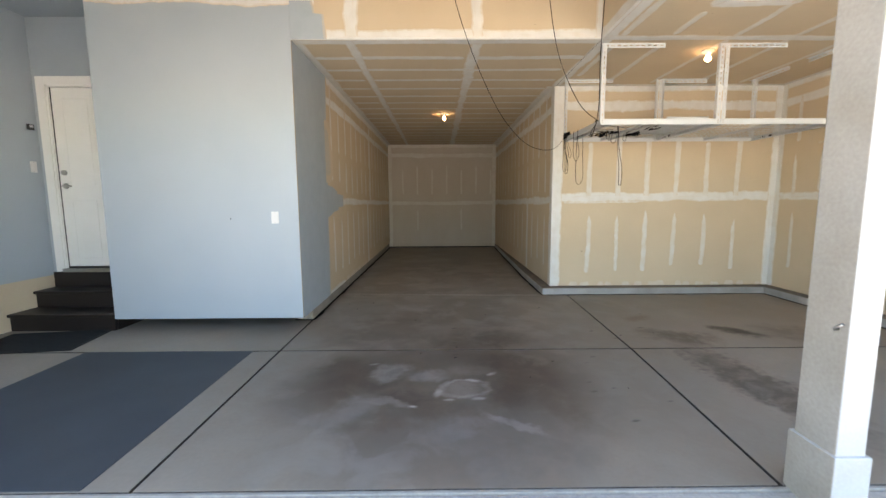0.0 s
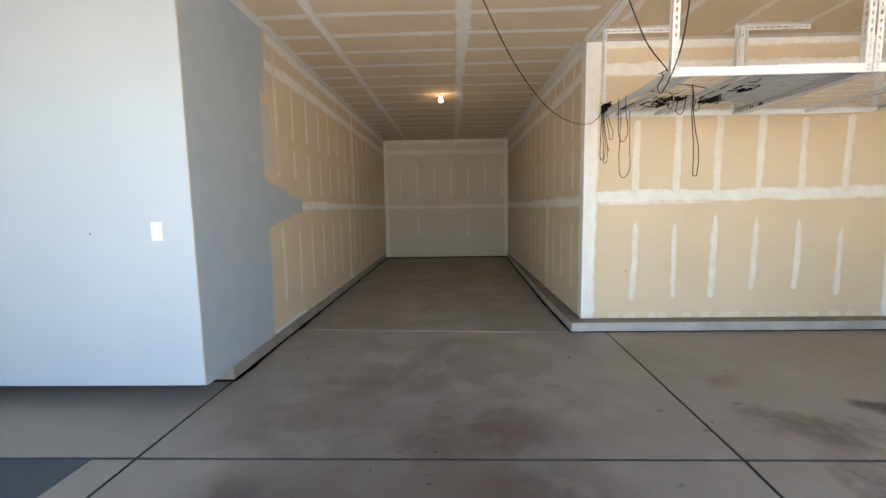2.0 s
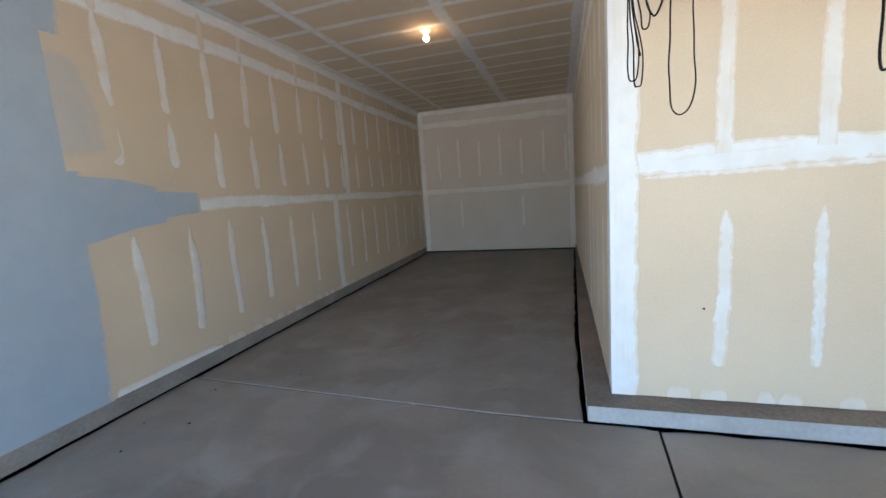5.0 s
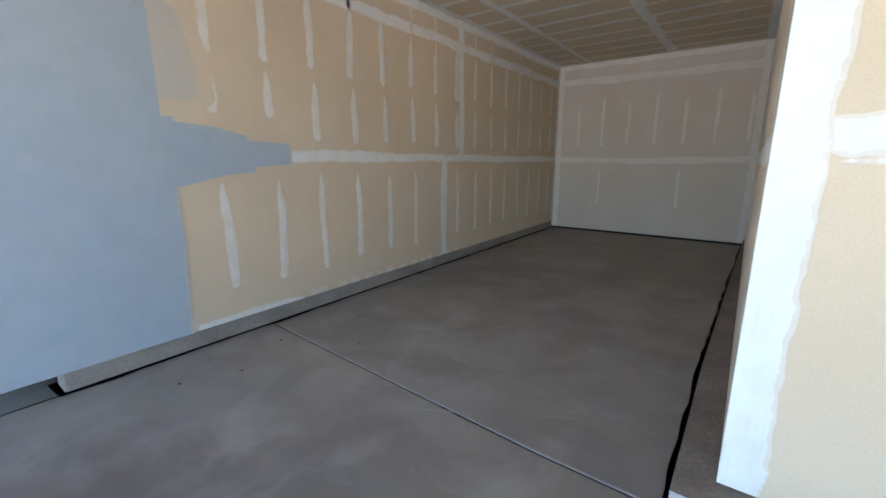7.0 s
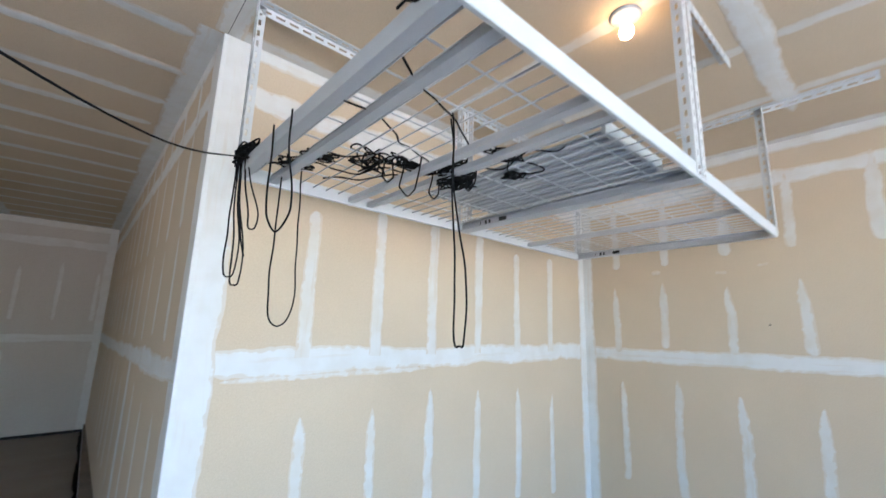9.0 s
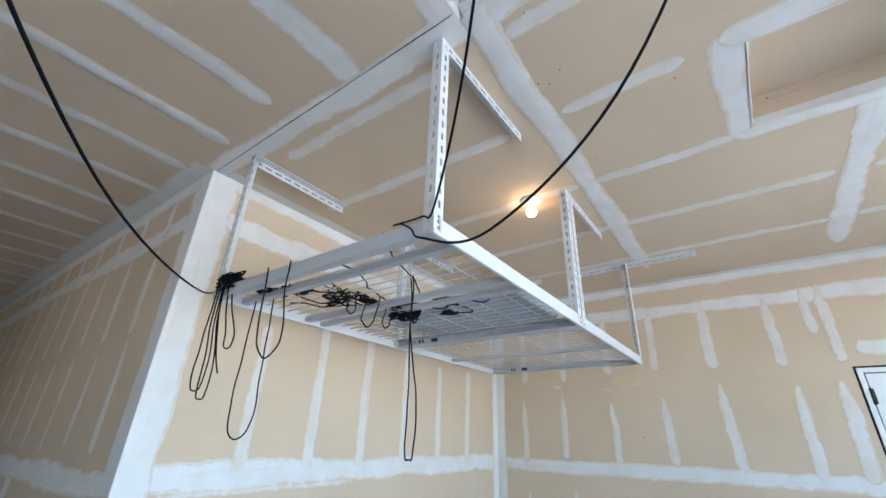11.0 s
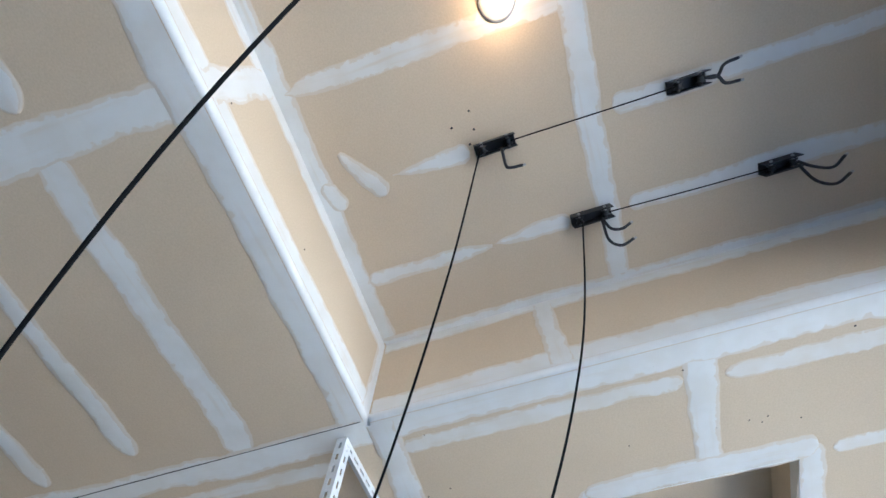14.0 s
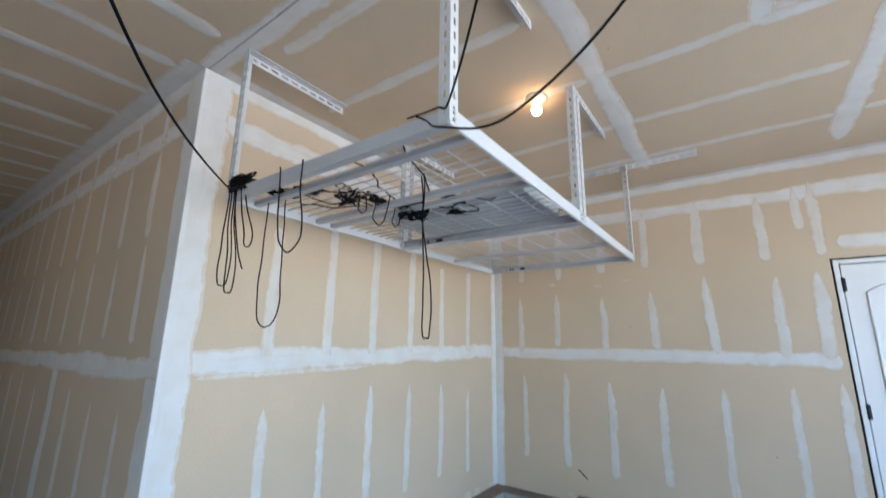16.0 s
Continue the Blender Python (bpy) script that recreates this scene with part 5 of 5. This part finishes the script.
cord("deck_cord", [(2.25, 4.62, DECK), (2.35, 4.70, DECK), (2.44, 4.66, DECK), (2.43, 4.60, DECK), (2.33, 4.62, DECK)], "black cord lying along the wire deck", sway=0.01)


for k, pts in enumerate((((1.66, 5.36), (1.8, 5.2), (1.95, 5.12), (2.1, 5.0), (2.24, 4.9)), ((1.68, 5.2), (1.78, 5.12), (1.9, 5.0), (2.0, 4.98), (2.2, 4.88)),
                         ((1.64, 4.7), (1.8, 4.72), (1.95, 4.8), (2.1, 4.86), (2.25, 4.85)), ((2.24, 4.86), (2.3, 4.7), (2.26, 4.55), (2.34, 4.45)))):
    cord("deck_cord", [(x, y, DECK + 0.006 * (k % 2)) for x, y in pts], "black cord lying along the wire deck", sway=0.03)


# ---- bicycle hoist pulleys on the raised ceiling ----
def hoist(x, y0, y1, label, hooks, lean=0.03):
    t = thing("bike_hoist", label, "bike hoist", (x, (y0 + y1) / 2, ZT), "ceiling bike hoist pulleys")
    l = y0 - y1
    bm = bmesh.new()
    add_box(bm, -0.024, 0.024, -l / 2, l / 2, -0.006, -0.001)
    add_box(bm, -0.024, -0.020, -l / 2, l / 2, -0.046, -0.0061)
    add_box(bm, 0.020, 0.024, -l / 2, l / 2, -0.046, -0.0061)
    part("bracket", bm, BLACK_STEEL, t)
    for y in (l / 2 - 0.03, -l / 2 + 0.03):
        bm = bmesh.new()
        add_lathe(bm, [(0.017, -0.012), (0.011, -0.004), (0.011, 0.004), (0.017, 0.012)], (0, y, -0.03), 16, "x")
        part("pulley", bm, BLACK_STEEL, t, "black grooved pulley wheel")
        bm = bmesh.new()
        add_lathe(bm, [(0.006, -0.029), (0.006, 0.029)], (0, y, -0.03), 8, "x")
        part("axle", bm, STEEL, t, "steel axle bolt")
    for pts in hooks:
        pts = [(p[0] * 1.3 + lean * min(1, i), p[1], p[2]) for i, p in enumerate(pts)]
        bm = bmesh.new()
        add_tube(bm, smooth_run(pts, 6), 0.006, 8)
        h = part("hook", bm, BLACK_STEEL, t, "rubber-dipped black hook")
        bm = bmesh.new()
        e = Vector(pts[-1])
        d = (e - Vector(pts[-2])).normalized()
        add_tube(bm, [e, e + d * 0.012], 0.005, 8)
        part("tip", bm, STEEL, h, "bare steel hook tip")
    return t


hoist(0.81, 3.44, 3.28, "black steel pulley bracket with a single hook", [[(0.01, -0.02, -0.045), (0.035, -0.015, -0.075), (0.045, -0.03, -0.085), (0.05, -0.075, -0.075)]])
hoist(1.205, 3.14, 2.975, "black steel pulley bracket with paired hooks", [[(0.01, -0.03, -0.045), (0.02, -0.05, -0.07), (0.03, -0.09, -0.075), (0.025, -0.13, -0.06)],
                                                                       [(0.015, -0.03, -0.045), (0.05, -0.03, -0.085), (0.075, -0.07, -0.10), (0.07, -0.125, -0.085)]])
hoist(0.812, 2.70, 2.56, "black steel pulley bracket with forked arms", [[(0.0, -0.05, -0.03), (0.0, -0.095, -0.035), (-0.025, -0.12, -0.038), (-0.03, -0.17, -0.038)],
                                                                     [(0.0, -0.05, -0.03), (0.0, -0.095, -0.035), (0.025, -0.12, -0.038), (0.03, -0.17, -0.038)]], 0.008)
hoist(1.225, 2.39, 2.25, "black steel pulley bracket with long curved hooks", [[(0.0, -0.05, -0.04), (0.015, -0.10, -0.055), (0.03, -0.16, -0.065), (0.01, -0.215, -0.05)],
                                                                           [(0.01, -0.05, -0.045), (0.05, -0.085, -0.08), (0.075, -0.15, -0.09), (0.06, -0.215, -0.075)]], 0.015)
cord("hoist_line", [(0.81, 3.30, ZT - 0.03), (0.812, 2.9, ZT - 0.034), (0.812, 2.68, ZT - 0.03)], "thin black cord between two ceiling pulleys", 0.0026)
cord("hoist_line", [(1.206, 3.0, ZT - 0.03), (1.215, 2.7, ZT - 0.034), (1.224, 2.37, ZT - 0.03)], "thin black cord between two ceiling pulleys", 0.0026)

# ---- small marks ----
g = random.Random(31)


def pop(plane, u, v, r=0.005, mat=None):
    wall, at = PLANES[plane]
    bm = bmesh.new()
    c = Vector(at(u, v, 0.0012))
    n0 = (Vector(at(u, v, 1)) - Vector(at(u, v, 0))).normalized()
    e1 = n0.orthogonal().normalized()
    e2 = n0.cross(e1)
    ring = [bm.verts.new(c + (e1 * math.cos(k * 0.898) + e2 * math.sin(k * 0.898)) * r * g.uniform(0.7, 1.2) - n0 * 0.001) for k in range(7)]
    top = bm.verts.new(c + n0 * 0.0015)
    for i in range(7):
        bm.faces.new((ring[i], ring[(i + 1) % 7], top))
    part("screw_head", bm, mat or HOLE, wall)


for u, v in ((2.902, 1.68), (2.0, 0.6)):
    pop("bay", u, v, 0.007)
pop("front", -2.129, 1.156, 0.007)
for u, v in ((3.79, 0.95), (4.9, 0.36), (4.4, 1.62), (3.5, 0.7)):
    pop("side", u, v, 0.005)
for u, v in ((0.70, 3.5), (0.66, 3.42), (0.73, 3.42), (0.78, 3.45), (0.84, 3.33)):
    pop("high", u, v, 0.005)
for u, v in ((0.9, 3.0), (0.4, 2.98), (1.2, 2.95)):
    pop("across", u, v, 0.004)
for i in range(26):
    pop("low", g.choice((1.66, 1.62, 2.0, 2.3, 2.6)) + g.uniform(-0.04, 0.04), g.choice((2.9, 3.38, 3.9, 2.6)) + g.uniform(-0.2, 0.2), 0.004)

debris = random.Random(12)
PEBBLE = material("grit", (0.05, 0.04, 0.035), 0.9)
for i, (x, y) in enumerate(((-1.1, 5.6), (-1.2, 5.15), (-0.9, 5.2), (-1.05, 4.9), (-0.6, 5.9), (0.65, 2.9), (0.9, 3.2), (1.3, 2.7), (0.1, 3.3), (0.12, 3.55), (-0.2, 3.4), (2.1, 3.9), (1.75, 3.85), (-0.3, 4.4), (0.5, 4.6), (1.2, 4.9))):
    bm = bmesh.new()
    bmesh.ops.create_icosphere(bm, subdivisions=1, radius=0.007, matrix=Matrix.LocRotScale((0, 0, 0.004), Euler((0, 0, debris.uniform(0, 3))), (debris.uniform(0.7, 1.8), debris.uniform(0.6, 1.2), 0.6)))
    p = part("grit_crumb", bm, PEBBLE)
    p.location = (x, y, 0)
    tagged(p, "dark crumb of grit on the concrete floor", "grit", "crumbs on the floor")

OFFCUT = material("brown_offcut", (0.13, 0.065, 0.032), 0.7, second=(0.09, 0.045, 0.024), scale=6, amount=0.7, grain=60, grain_amount=0.25, bump=0.2, stretch=(6, 1, 6))
offcut = thing("wood_offcut", "brown wooden batten lying on the concrete stem wall", "wood batten", (4.655, 4.54, 0.094))
part("batten", box(-0.022, 0.02, -0.38, 0.385, 0.0, 0.075, bevel=0.003), OFFCUT, offcut)
wall, at = PLANES["side"]
bm = bmesh.new()
a, b = Vector((4.925, 0.372)), Vector((4.847, 0.306))
d = (b - a).normalized()
nn = Vector((-d.y, d.x)) * 0.006
ring = [bm.verts.new(at(*p, 0.0012)) for p in (a + nn, a - nn, b - nn, b + nn)]
top = bm.verts.new(at(*((a + b) / 2), 0.003))
for k in range(4):
    bm.faces.new((ring[k], ring[(k + 1) % 4], top))
bmesh.ops.recalc_face_normals(bm, faces=bm.faces)
part("scuff", bm, PEBBLE, wall, "dark scuff on the drywall")
